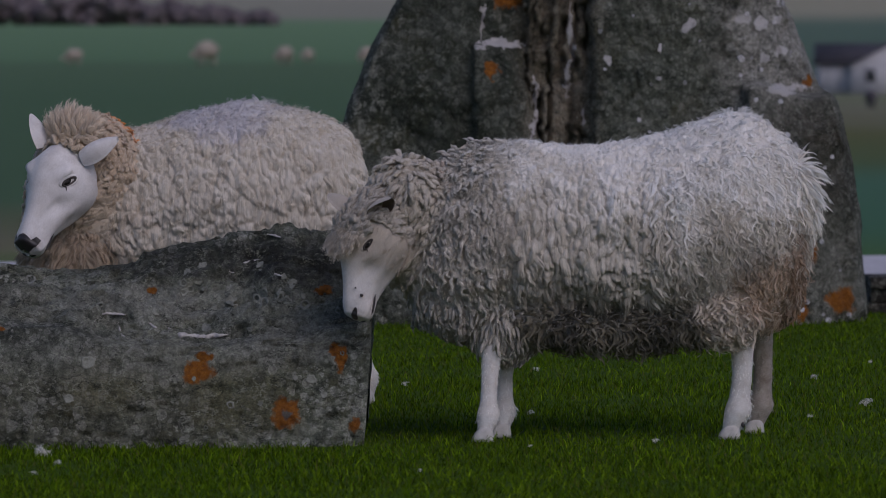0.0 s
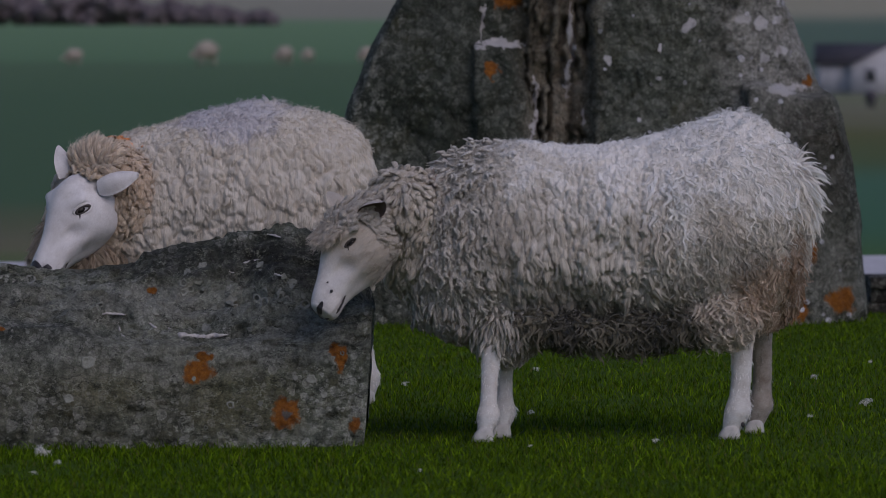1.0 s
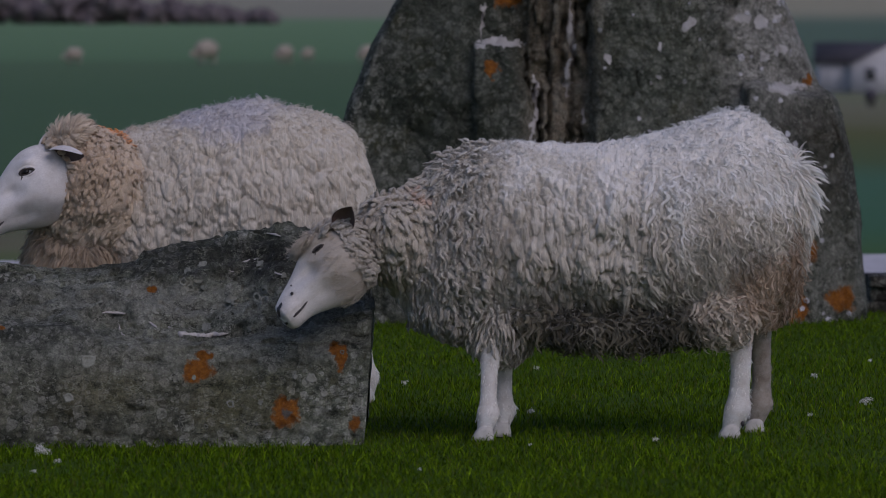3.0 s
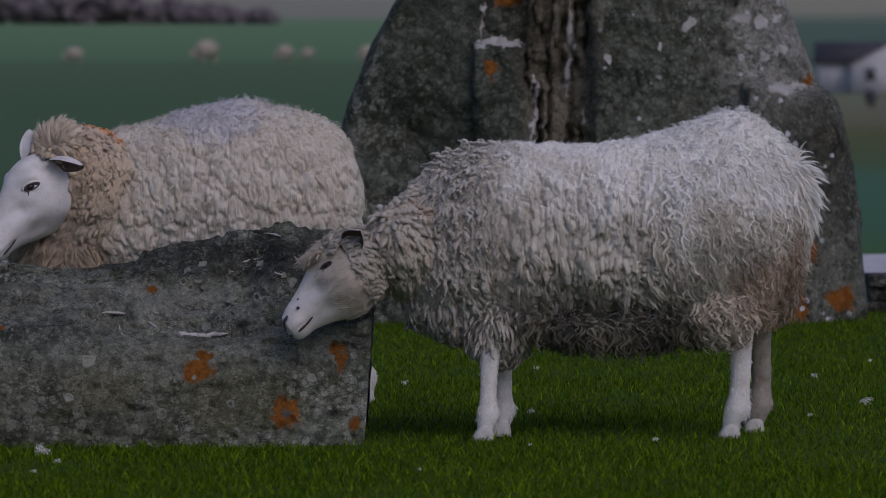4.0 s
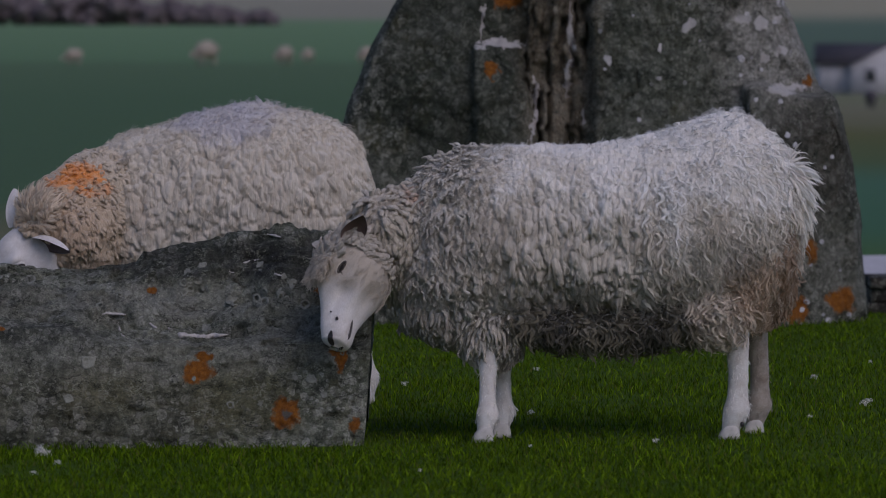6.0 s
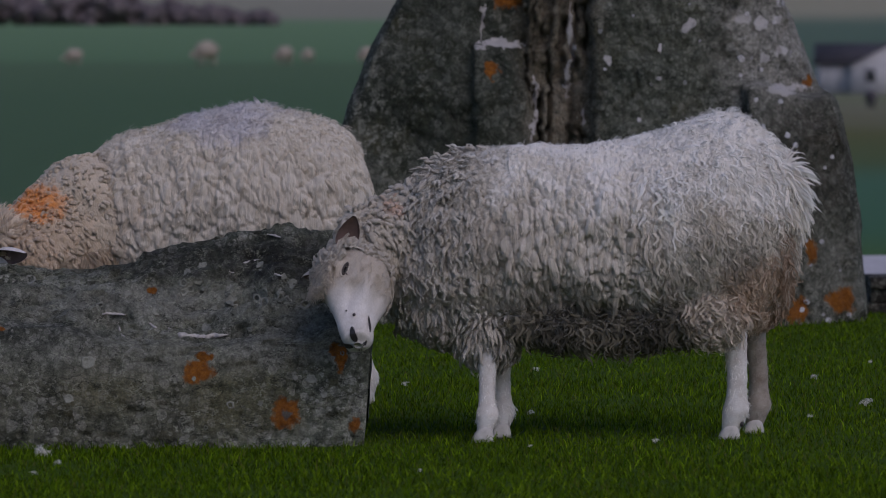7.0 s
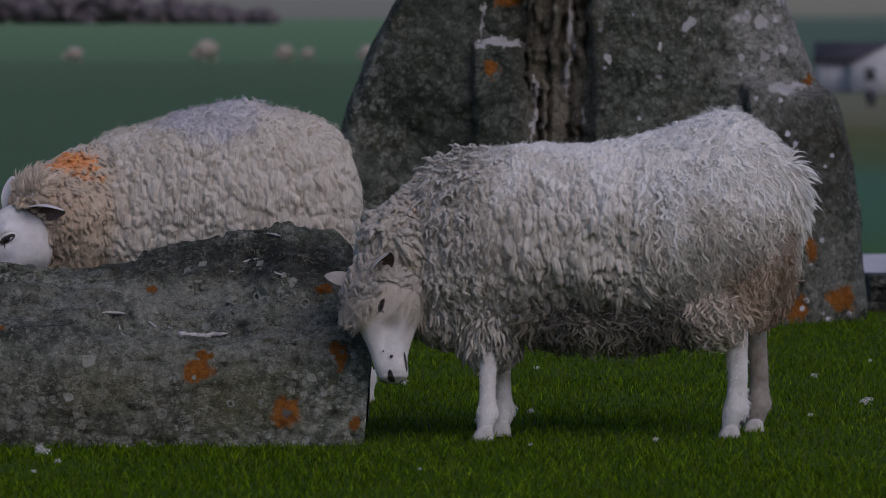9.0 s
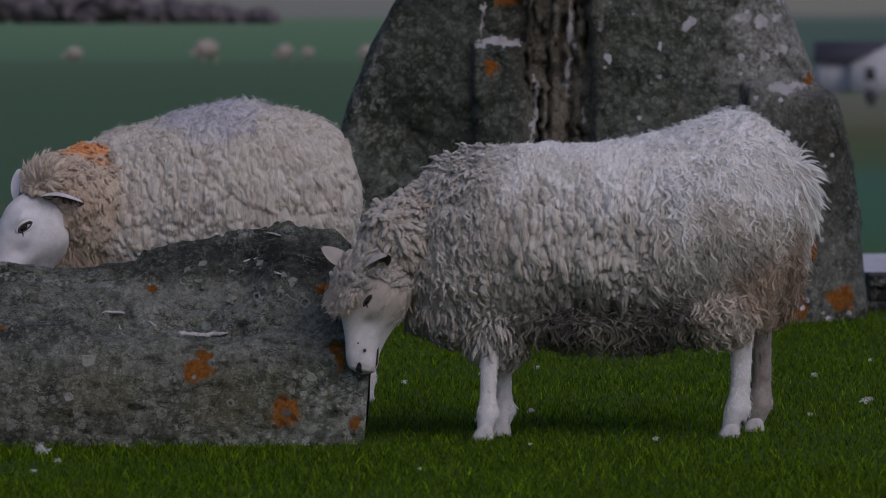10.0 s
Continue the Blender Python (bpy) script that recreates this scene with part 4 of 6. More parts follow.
    mf = muzzle.reshape(-1, 3)
    for sy in (1, -1):
        side_f = f[(f[:, 1] * sy > 0.01) & (f[:, 0] > 0.02) & (f[:, 0] < 0.16)]

        def on_skin(x, z):
            d = np.hypot(side_f[:, 0] - x, side_f[:, 2] - z) + 0.0005
            near = np.argsort(d)[:6]
            return float((np.abs(side_f[near, 1]) / d[near]).sum() / (1 / d[near]).sum())

        # eyeball, its dark almond rim, and the fold of skin round it
        ex, ez = 0.085, 0.046
        squint, open_wide = (0.88, 0.88) if dark_nose else (0.55, 0.74)
        ey = on_skin(ex, ez)
        bm = bmesh.new()
        bmesh.ops.create_uvsphere(bm, u_segments=20, v_segments=14, radius=0.0150 * s)
        bmesh.ops.scale(bm, vec=(1.12 * open_wide, 0.60, 0.66 * squint), verts=bm.verts)
        bmesh.ops.translate(bm, vec=(ex * s, sy * (ey - 0.0035) * s, ez * s), verts=bm.verts)
        eye = part("eye", bm, EYE, head, "dark glossy eye")
        bm = bmesh.new()
        bmesh.ops.create_uvsphere(bm, u_segments=12, v_segments=8, radius=0.0062 * s)
        bmesh.ops.scale(bm, vec=(1.25 * open_wide, 0.35, 0.7 * squint), verts=bm.verts)
        bmesh.ops.translate(bm, vec=(ex * s, sy * (ey + 0.0050) * s, ez * s), verts=bm.verts)
        part("pupil", bm, PUPIL, eye)
        for name, skin, wide, up, low, thick, lift in (("eye_rim", LID, 0.0190, 0.0090, 0.0074, 0.0036, 0.0012), ("eyelid", skin_hair, 0.0215, 0.0142, 0.0118, 0.0048, -0.0020)):
            bm = bmesh.new()
            rings = []
            for i in range(20):
                w = 6.2832 * i / 20
                dx = open_wide * wide * math.cos(w)
                dz = squint * (up if math.sin(w) > 0 else low) * math.sin(w) * (1 - 0.25 * math.cos(w) ** 2) + 0.12 * dx
                px, pz = ex + dx, ez + dz
                py = on_skin(px, pz) + lift
                r = thick * (1.15 if math.sin(w) > 0.2 else 0.85)
                rx, rz = math.cos(w), math.sin(w)
                rings.append([bm.verts.new(((px + r * math.cos(g) * rx) * s, sy * (py + r * math.sin(g)) * s, (pz + r * math.cos(g) * rz) * s)) for g in [6.2832 * j / 8 for j in range(8)]])
            for p, q in zip(rings, rings[1:] + rings[:1]):
                for j in range(8):
                    bm.faces.new((p[j], p[(j + 1) % 8], q[(j + 1) % 8], q[j]))
            bmesh.ops.recalc_face_normals(bm, faces=bm.faces)
            part(name, bm, skin, head)
        bm = bmesh.new()
        prev = None
        for i in range(7):
            u = i / 6
            px, pz, r = ex + (0.015 + 0.009 * u) * open_wide, ez - 0.003 - 0.009 * u * squint, 0.0042 * (1 - 0.65 * u) * open_wide
            py = on_skin(px, pz) + 0.0006
            ring = [bm.verts.new(((px + 0.75 * r * math.sin(w)) * s, sy * (py + 0.35 * r * math.cos(w)) * s, (pz + 0.3 * r * math.sin(w)) * s)) for w in (0, 1.05, 2.09, 3.14, 4.19, 5.24)]
            if prev:
                for j in range(6):
                    bm.faces.new((prev[j], prev[(j + 1) % 6], ring[(j + 1) % 6], ring[j]))
            prev = ring
        part("tear_line", bm, LID, head, "dark tear line below the eye corner")
        # nostril: a dark slanted patch sunk in the muzzle
        cc = mf[mq].mean(1)
        out = cc[:, 1] * sy
        if dark_nose:
            spot = (cc[:, 0] > 0.234) & (np.hypot(cc[:, 2] + 0.004, 0.6 * (out - 0.026)) < 0.008)
        else:
            spot = (cc[:, 0] > 0.236) & (np.hypot(0.8 * (cc[:, 2] + 0.009), out - 0.018 - 0.5 * (cc[:, 2] + 0.009)) < 0.0105)
        bm = bmesh.new()
        ring = {}
        for face in mq[spot]:
            for k in face:
                if k not in ring:
                    ring[k] = bm.verts.new((mf[k] + np.array([0.0014, 0.0012 * sy, 0.0008])) * s)
            bm.faces.new([ring[k] for k in face])
        part("nostril", bm, DARK_SKIN, head, "dark nostril")
        # mouth line
        bm = bmesh.new()
        prev = None
        for i in range(12):
            u = i / 11
            cx = 0.262 - 0.086 * u
            cy = sy * (0.010 + 0.0265 * min(1, u * 3.0) ** 0.6)
            cz = -0.041 + 0.010 * u - 0.006 * math.sin(u * math.pi)
            r = 0.0044 * (1 - 0.6 * u)
            ring = [bm.verts.new((cx * s, (cy + r * math.cos(w)) * s, (cz + r * math.sin(w)) * s)) for w in (0, 1.57, 3.14, 4.71)]
            if prev:
                for j in range(4):
                    bm.faces.new((prev[j], prev[(j + 1) % 4], ring[(j + 1) % 4], ring[j]))
            prev = ring
        part("mouth", bm, DARK_SKIN, head, "dark mouth line")
        # ear: a cupped leaf with thickness
        nl, nw = 18, 13
        ear_long = 0.105 if dark_nose else 0.080
        outer, inner = np.empty((nl, nw, 3)), np.empty((nl, nw, 3))
        for i in range(nl):
            u = i / (nl - 1)
            w = 0.034 * math.sin(min(1, 0.18 + u * 0.80) * math.pi) ** 0.7 * (1 - 0.25 * u) + 0.001
            for j in range(nw):
                c = (j / (nw - 1) - 0.5) * 2
                cup = 0.80 * w * (1 - c * c)
                outer[i, j] = (-cup, u * ear_long, c * w - 0.012 * u * u)
                inner[i, j] = (-cup + 0.003 * (1 - abs(c) ** 3) * (1 - u**4), u * ear_long, c * w * 0.97 - 0.012 * u * u)
        oq = grid_quads(nl, nw)
        d = Vector((ear_lean[0], sy * ear_lean[1], ear_lean[2])).normalized()
        xa = Vector((0.8, 0, -0.4)) if dark_nose else Vector((0.9, 0, -0.3))
        xa = (xa - d * xa.dot(d)).normalized()
        turn = Matrix((xa, d, xa.cross(d))).transposed()
        root = np.array([0.010, sy * 0.060, 0.050])
        nsk = nl * nw
        rim = np.concatenate([np.arange(nl) * nw, (nl - 1) * nw + np.arange(1, nw), np.arange(nl - 2, -1, -1) * nw + nw - 1])
        wall = np.stack([rim[:-1], rim[1:], rim[1:] + nsk, rim[:-1] + nsk], 1)
        allv = np.concatenate([outer.reshape(-1, 3), inner.reshape(-1, 3)])
        em = mesh_of("ear", allv * s, np.concatenate([oq, oq[:, ::-1] + nsk, wall]), None, material=skin_hair)
        em.materials.append(PINK)
        idx = np.zeros(len(em.polygons), np.int32)
        idx[len(oq):2 * len(oq)] = 1
        em.polygons.foreach_set("material_index", idx)
        ear = tagged(under(new("ear", em), head), "white ear with dark lining")
        ear.matrix_basis = Matrix.Translation(Vector(root * s)) @ turn.to_4x4()
    if dark_nose:
        bm = bmesh.new()
        cc = mf[mq].mean(1)
        across = np.abs(cc[:, 1])
        nose = (cc[:, 0] + 0.30 * cc[:, 2] - 0.16 * across > 0.2440) & (cc[:, 2] > -0.034 + 0.85 * across) & (across < 0.034)
        ring = {}
        for face in mq[nose]:
            for k in face:
                if k not in ring:
                    ring[k] = bm.verts.new((mf[k] + np.array([0.0016, 0.0012 * np.sign(mf[k][1]), 0.0008])) * s)
            bm.faces.new([ring[k] for k in face])
        part("nose_pad", bm, DARK_SKIN, head, "black nose pad")
    else:
        for x, y, z, r in ((0.205, 0.0395, 0.004, 0.0042), (0.192, 0.030, 0.022, 0.0024), (0.222, -0.036, 0.006, 0.003)):
            bm = bmesh.new()
            bmesh.ops.create_uvsphere(bm, u_segments=10, v_segments=8, radius=r * s)
            bmesh.ops.translate(bm, vec=(x * s, y * s, z * s), verts=bm.verts)
            part("skin_spot", bm, DARK_SKIN, head, "small black spot on the nose")
    rng = np.random.default_rng(seed)
    if not dark_nose:
        # short hair lying back over brow and cheeks
        no = np.array([v.normal for v in me.vertices])[:len(f)]
        some = rng.choice(np.where((f[:, 0] < 0.125) & (np.hypot(f[:, 0] - 0.085, f[:, 2] - 0.046) > 0.02))[0], 1100)
        hp = (f[some] + rng.normal(size=(1100, 3)) * 0.0012) * s - 0.0008 * no[some]
        hair_tint = np.tile(np.array((0.47, 0.425, 0.375)), (1100, 1))
        hv, hq, hf, hc, _ = sheaves(hp, no[some], shape_of(hp, 0.012, 0.0026, 0.0005, 0.5, 74, 90), hair_tint, rng, (-1.2, 0, 0.4), 3, 3, 0.18)
        under(new("face_hair", mesh_of("face_hair", hv, hq, None, [("fibre", "FLOAT_VECTOR", hf), ("tint", "FLOAT_COLOR", hc)], WOOL_STRAND)), head)
    # woolly crown behind the ears and down the cheeks
    B, A = np.meshgrid(np.linspace(-0.062, 0.14, 62), np.arange(80) / 80 * 6.2832, indexing="ij")
    tt, bb, ww = (curve(B, X, k) for k in (top, bot, wid))
    rear = np.sqrt(np.clip((B + 0.0625) / 0.035, 0, 1))
    ww = np.maximum(ww, 0.05)
    half = np.maximum((tt - bb) / 2, 0.06)
    grid = np.stack([B - 0.006, (ww + 0.007) * rear * np.cos(A), (tt + bb) / 2 + (half + 0.006) * rear * np.sin(A)], -1) * s
    spec = lambda p, n: shape_of(p, 0.026, 0.0062, 0.003, 0.8, 45, 100)

    def bare(p):
        limit = hairline[0] + (hairline[1] - hairline[0]) * smooth(p[:, 2] / s, 0.064, 0.076) + (hairline[2] - hairline[0]) * smooth(0.022 - p[:, 2] / s, 0.0, 0.02)
        return p[:, 0] / s < limit + 0.012 * np.array([noise.noise(Vector(w * 60)) for w in p])

    v, q, c, hair = coat(grid, s * np.stack([B, 0 * B, (tt + bb) / 2], -1).reshape(-1, 3), spec, lambda p: ewe_tint(p, rng, crown_tint, []), rng, (0.014, 0.02), 0.008, (-0.5, 0, 0.25), keep=bare, away=-1, tries=1200, fuzz=150)
    fleece("crown_wool", head, v, q, c, hair, "thick cream wool behind the ears")
    return head


def build_leg(parent, foot, top, r_top, r_knee, r_shin, hind, label):
    """A leg in its own space, standing on its hoof at the origin."""
    path = Vector(top) - Vector(foot)
    nu, nv = 30, 18
    bm = bmesh.new()
    prev = None
    for i in range(nu):
        u = i / (nu - 1)
        z = 0.020 + (path.z - 0.020) * u
        bend = (0.010 if hind else -0.006) * math.sin(min(1, u * 1.2) * math.pi)
        c = Vector((path.x * u + bend - 0.009 * max(0, 1 - u / 0.13), path.y * u, z))
        kn = math.exp(-((u - 0.62) / 0.13) ** 2)
        ft = math.exp(-((u - 0.14) / 0.07) ** 2)
        r = 0.92 * r_shin + (r_top - r_shin) * max(0, (u - 0.55) / 0.45) ** 1.4 + 0.6 * (r_knee - r_shin) * kn + 0.0075 * ft - 0.002 * max(0, 1 - u / 0.05)
        ring = []
        for j in range(nv):
            w = 6.2832 * j / nv
            e = 1 + 0.05 * noise.noise(Vector((w, u * 9, r_top * 80)))
            ring.append(bm.verts.new((c.x + r * e * math.cos(w) * 1.12, c.y + r * e * math.sin(w) * 0.9, c.z)))
        if prev:
            for j in range(nv):
                bm.faces.new((prev[j], prev[(j + 1) % nv], ring[(j + 1) % nv], ring[j]))
        prev = ring
    leg = part("leg", bm, SHADED_MUDDY_LEG if "muddy" in label else LEG, parent, label)
    rng = np.random.default_rng(int(1000 * abs(foot[0])))
    co = np.array([v.co for v in leg.data.vertices])
    no = np.array([v.normal for v in leg.data.vertices])
    i = rng.choice(np.where(co[:, 2] > 0.05)[0], 520)
    p = co[i] + rng.normal(size=(520, 3)) * np.array([0.001, 0.001, 0.004]) - 0.001 * no[i]
    coat_tint = np.tile(np.array((0.30, 0.27, 0.24) if "muddy" in label else (0.70, 0.69, 0.68)), (520, 1))
    hv, hq, hf, hc, _ = sheaves(p, no[i], shape_of(p, 0.016, 0.003, 0.0008, 0.6, 62, 84), coat_tint, rng, strands=3, segments=3, fine=0.22)
    me = mesh_of("leg_hair", hv, hq, None, [("fibre", "FLOAT_VECTOR", hf), ("tint", "FLOAT_COLOR", hc)], WOOL_STRAND)
    under(new("leg_hair", me), leg)
    # cloven hoof: two toes
    for sy in (-1, 1):
        bm = bmesh.new()
        prev = None
        for i, (h, l, o) in enumerate(((0.0, 0.027, -0.014), (0.010, 0.0255, -0.0125), (0.022, 0.021, -0.010), (0.034, 0.013, -0.006))):
            ring = [bm.verts.new((o + l * math.cos(w), sy * 0.011 + 0.011 * math.sin(w), h)) for w in [6.2832 * j / 12 for j in range(12)]]
            if prev:
                for j in range(12):
                    bm.faces.new((prev[j], prev[(j + 1) % 12], ring[(j + 1) % 12], ring[j]))
            else:
                bm.faces.new(ring[::-1])
            prev = ring
        bm.faces.new(prev)
        part("hoof", bm, HOOF, leg, "pale grey horn hoof")
        if r_shin < 0.0225:
            continue
        bm = bmesh.new()
        bmesh.ops.create_uvsphere(bm, u_segments=10, v_segments=8, radius=0.0052)
        bmesh.ops.scale(bm, vec=(0.9, 0.8, 1.3), verts=bm.verts)
        bmesh.ops.translate(bm, vec=(path.x * 0.1 + r_shin - 0.006, path.y * 0.1 + sy * 0.014, 0.036), verts=bm.verts)
        part("dewclaw", bm, DARK_SKIN, leg, "small dark dewclaw")
    leg.matrix_basis = pose(*foot)
    return leg


CREAM = (0.555, 0.525, 0.475)


def build_neck(parent, rings, tint, seed, length, width, stains_by_ring, hair=None, tries=900):
    made = []
    for i, (half, ry, rz, up, throat) in enumerate(rings):
        rng = np.random.default_rng(seed + i)
        B, A = np.meshgrid(np.linspace(-1.56, 1.56, 46), np.arange(120) / 120 * 6.2832, indexing="ij")
        grid = np.stack([half * 1.5 * np.sin(B), ry * np.cos(B) ** 0.7 * np.cos(A), up + rz * np.cos(B) ** 0.7 * np.sin(A) * np.where(np.sin(A) < 0, throat, 1.0)], -1)

        def spec(p, n):
            one, top = np.ones(len(p)), smooth(n[:, 2], 0.3, 0.9)
            return length * (1 - 0.25 * top), width * (1 + 0.15 * top), 0.0020 * one, 0.8 * one, 0.85 - 0.25 * top, 1.75 - 0.35 * top

        v, q, c, wool = coat(grid, np.array([0, 0, up]), spec, lambda p: ewe_tint(p, rng, tint[min(i, len(tint) - 1)], stains_by_ring[i]), rng, (0.016, 0.024), 0.013, (-0.3, 0, 0), away=-1, tries=tries, fuzz=420, hair=hair)
        made.append(fleece("neck_fleece", parent, v, q, c, wool))
    return made


# ---- the ewe that rubs its head, beside the lying stone ----
def body_part(name, ewe, trunk, lo, hi, seed, spec, base, stains_and_light, cell, depth, cover, comb=(0.14, 0, 0), rings=6, tries=26000, fuzz=1800, curls=None, hair=None):
    rng = np.random.default_rng(seed)
    x = np.linspace(lo, hi, int((hi - lo) / 0.0031))
    # finer on the side that shows
    u = np.concatenate([np.linspace(0.15, 0.82, 235, endpoint=False), np.linspace(0.82, 1.15, 30, endpoint=False)])
    X, A = np.meshgrid(x, u * 6.2832, indexing="ij")
    grid = trunk.at(X, A)
    core = np.stack([np.clip(X, trunk.xs[2], trunk.xs[-3]), 0 * X, curve(X, trunk.xs, trunk.zc)], -1)
    tuck = (1 - smooth(X - lo, 0, 0.03)) * (lo > trunk.xs[0] + 0.05) + (1 - smooth(hi - X, 0, 0.03)) * (hi < trunk.xs[-1] - 0.05)
    grid = core + (grid - core) * (1 - 0.10 * tuck)[..., None]
    v, q, c, wool = coat(grid, core.reshape(-1, 3), spec, lambda p: ewe_tint(p, rng, base, stains_and_light), rng, cell, depth, comb, rings=rings, tries=tries, fuzz=fuzz, cover=cover, curls=curls, hair=hair)
    return fleece(name, ewe, v, q, c, wool)


def tuft_part(name, holder, centre, radii, colour, rng, kind, label="", stains_and_light=(), comb=(0, 0, 0), away=1, tries=1600, fuzz=200, hair=(6, 0.28)):
    """A rounded bunch of wool; kind: the six numbers of its staples."""
    B, A = np.meshgrid(np.linspace(-1.5, 1.5, 44), np.arange(80) / 80 * 6.2832, indexing="ij")
    grid = np.array(centre) + np.stack([radii[0] * np.cos(B) * np.cos(A), radii[1] * np.cos(B) * np.sin(A), radii[2] * np.sin(B)], -1)
    v, q, c, wool = coat(grid, np.array(centre), lambda p, n: shape_of(p, *kind), lambda p: ewe_tint(p, rng, colour, stains_and_light), rng, (0.015, 0.045), 0.010, comb, rings=7, hair=hair, away=away, tries=tries, fuzz=fuzz)
    return fleece(name, holder, v, q, c, wool, label)


def build_rubbing_ewe():
    ewe = new("sheep")
    ewe.matrix_basis = pose(0.369, 11.99, 0)
    trunk = Trunk([-0.47, -0.455, -0.40, -0.33, -0.22, -0.05, 0.10, 0.22, 0.33, 0.42, 0.465, 0.49, 0.498],
                  [0.42, 0.425, 0.454, 0.472, 0.478, 0.480, 0.486, 0.504, 0.520, 0.514, 0.508, 0.50, 0.50],
                  [0.01, 0.07, 0.155, 0.195, 0.21, 0.225, 0.23, 0.23, 0.21, 0.165, 0.115, 0.05, 0.01],
                  [0.01, 0.09, 0.174, 0.208, 0.221, 0.217, 0.223, 0.242, 0.253, 0.213, 0.152, 0.06, 0.01])

    def spec(p, n):
        x, z = p[:, 0], p[:, 2]
        rear = smooth(x, 0.05, 0.22)
        fore = 1 - smooth(x, -0.30, -0.12)
        top = smooth(n[:, 2], 0.45, 0.85)
        low = smooth(0.36 - z, 0.0, 0.10)
        crest = np.exp(-((x - 0.315) / 0.03) ** 2) * top + 0.5 * np.exp(-((x + 0.36) / 0.05) ** 2) * top
        length = 0.040 + 0.018 * rear * (1 - top) - 0.001 * fore + 0.014 * low - 0.010 * top + 0.022 * crest
        width = 0.0090 - 0.0052 * rear * (1 - 0.1 * top) - 0.0041 * fore - 0.0036 * low * (1 - fore)
        wave = 0.0012 + 0.0034 * fore + 0.0055 * rear * (1 - 0.6 * top) + 0.0055 * low * (1 - 0.5 * fore)
        return length, width, wave, 0.8 + 0.9 * rear + 0.6 * fore + 0.5 * low, 1.15 - 0.30 * fore - 0.35 * top - 0.35 * low, 1.75 - 0.40 * top - 0.35 * low

    mud_and_light = [((0.03, 0, 0.20), (0.27, 0.6, 0.11), (0.10, 0.088, 0.068), 0.85), ((0.39, -0.15, 0.34), (0.10, 0.2, 0.09), (0.56, 0.41, 0.30), 0.8),
           ((0.35, -0.2, 0.43), (0.045, 0.12, 0.035), (0.20, 0.185, 0.16), 0.65), ((0.455, -0.05, 0.40), (0.022, 0.2, 0.12), (0.30, 0.19, 0.115), 0.85),
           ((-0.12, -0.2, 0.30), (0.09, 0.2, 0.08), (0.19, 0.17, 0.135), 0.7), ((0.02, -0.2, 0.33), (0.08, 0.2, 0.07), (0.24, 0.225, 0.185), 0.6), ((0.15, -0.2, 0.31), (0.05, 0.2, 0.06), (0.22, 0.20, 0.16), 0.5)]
    # last entry: pale back and rump, with light from above painted in
    mud_and_light += [((-0.33, -0.1, 0.45), (0.26, 0.4, 0.16), (0.50, 0.465, 0.42), 0.7), ((0.20, -0.05, 0.66), (0.42, 0.3, 0.16), (0.84, 0.825, 0.81), 0.95)]
    wool_curls = lambda p, n: smooth(p[:, 0], 0.02, 0.16) * (1 - 0.7 * smooth(n[:, 2], 0.6, 0.95))
    fringe = lambda p, n: 0.03 * (1 - smooth(n[:, 2], 0.2, 0.6)) + 0.7 * smooth(0.34 - p[:, 2], 0, 0.06)
    hind = body_part("hindquarter_fleece", ewe, trunk, 0.09, 0.498, 11, spec, CREAM, mud_and_light, (0.014, 0.060), 0.013, lambda p, n: 0.55 - 0.53 * smooth(n[:, 2], 0.35, 0.75), rings=9, tries=2800, curls=wool_curls, hair=(3, 0.55), fuzz=1800)
    barrel = body_part("barrel_fleece", ewe, trunk, -0.22, 0.17, 12, spec, CREAM, mud_and_light, (0.020, 0.055), 0.020, fringe, rings=8, tries=7000, curls=wool_curls, hair=(8, 0.18), fuzz=1000)
    front = body_part("shoulder_fleece", ewe, trunk, -0.468, -0.13, 13, spec, CREAM, mud_and_light, (0.015, 0.036), 0.017, lambda p, n: 0.5 * (1 - smooth(p[:, 0], -0.42, -0.20)) + 0.6 * smooth(0.38 - p[:, 2], 0, 0.08), tries=6000, fuzz=2600)
    # thighs, breeches and forelegs' wool
    rng = np.random.default_rng(15)
    curly = (0.042, 0.0066, 0.0075, 1.5, 45, 95)
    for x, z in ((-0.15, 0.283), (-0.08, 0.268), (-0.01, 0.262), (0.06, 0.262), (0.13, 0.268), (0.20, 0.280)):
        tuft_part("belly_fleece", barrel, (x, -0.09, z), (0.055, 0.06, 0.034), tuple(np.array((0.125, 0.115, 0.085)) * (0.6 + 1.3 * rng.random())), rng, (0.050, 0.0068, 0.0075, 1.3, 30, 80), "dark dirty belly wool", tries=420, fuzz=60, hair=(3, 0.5))
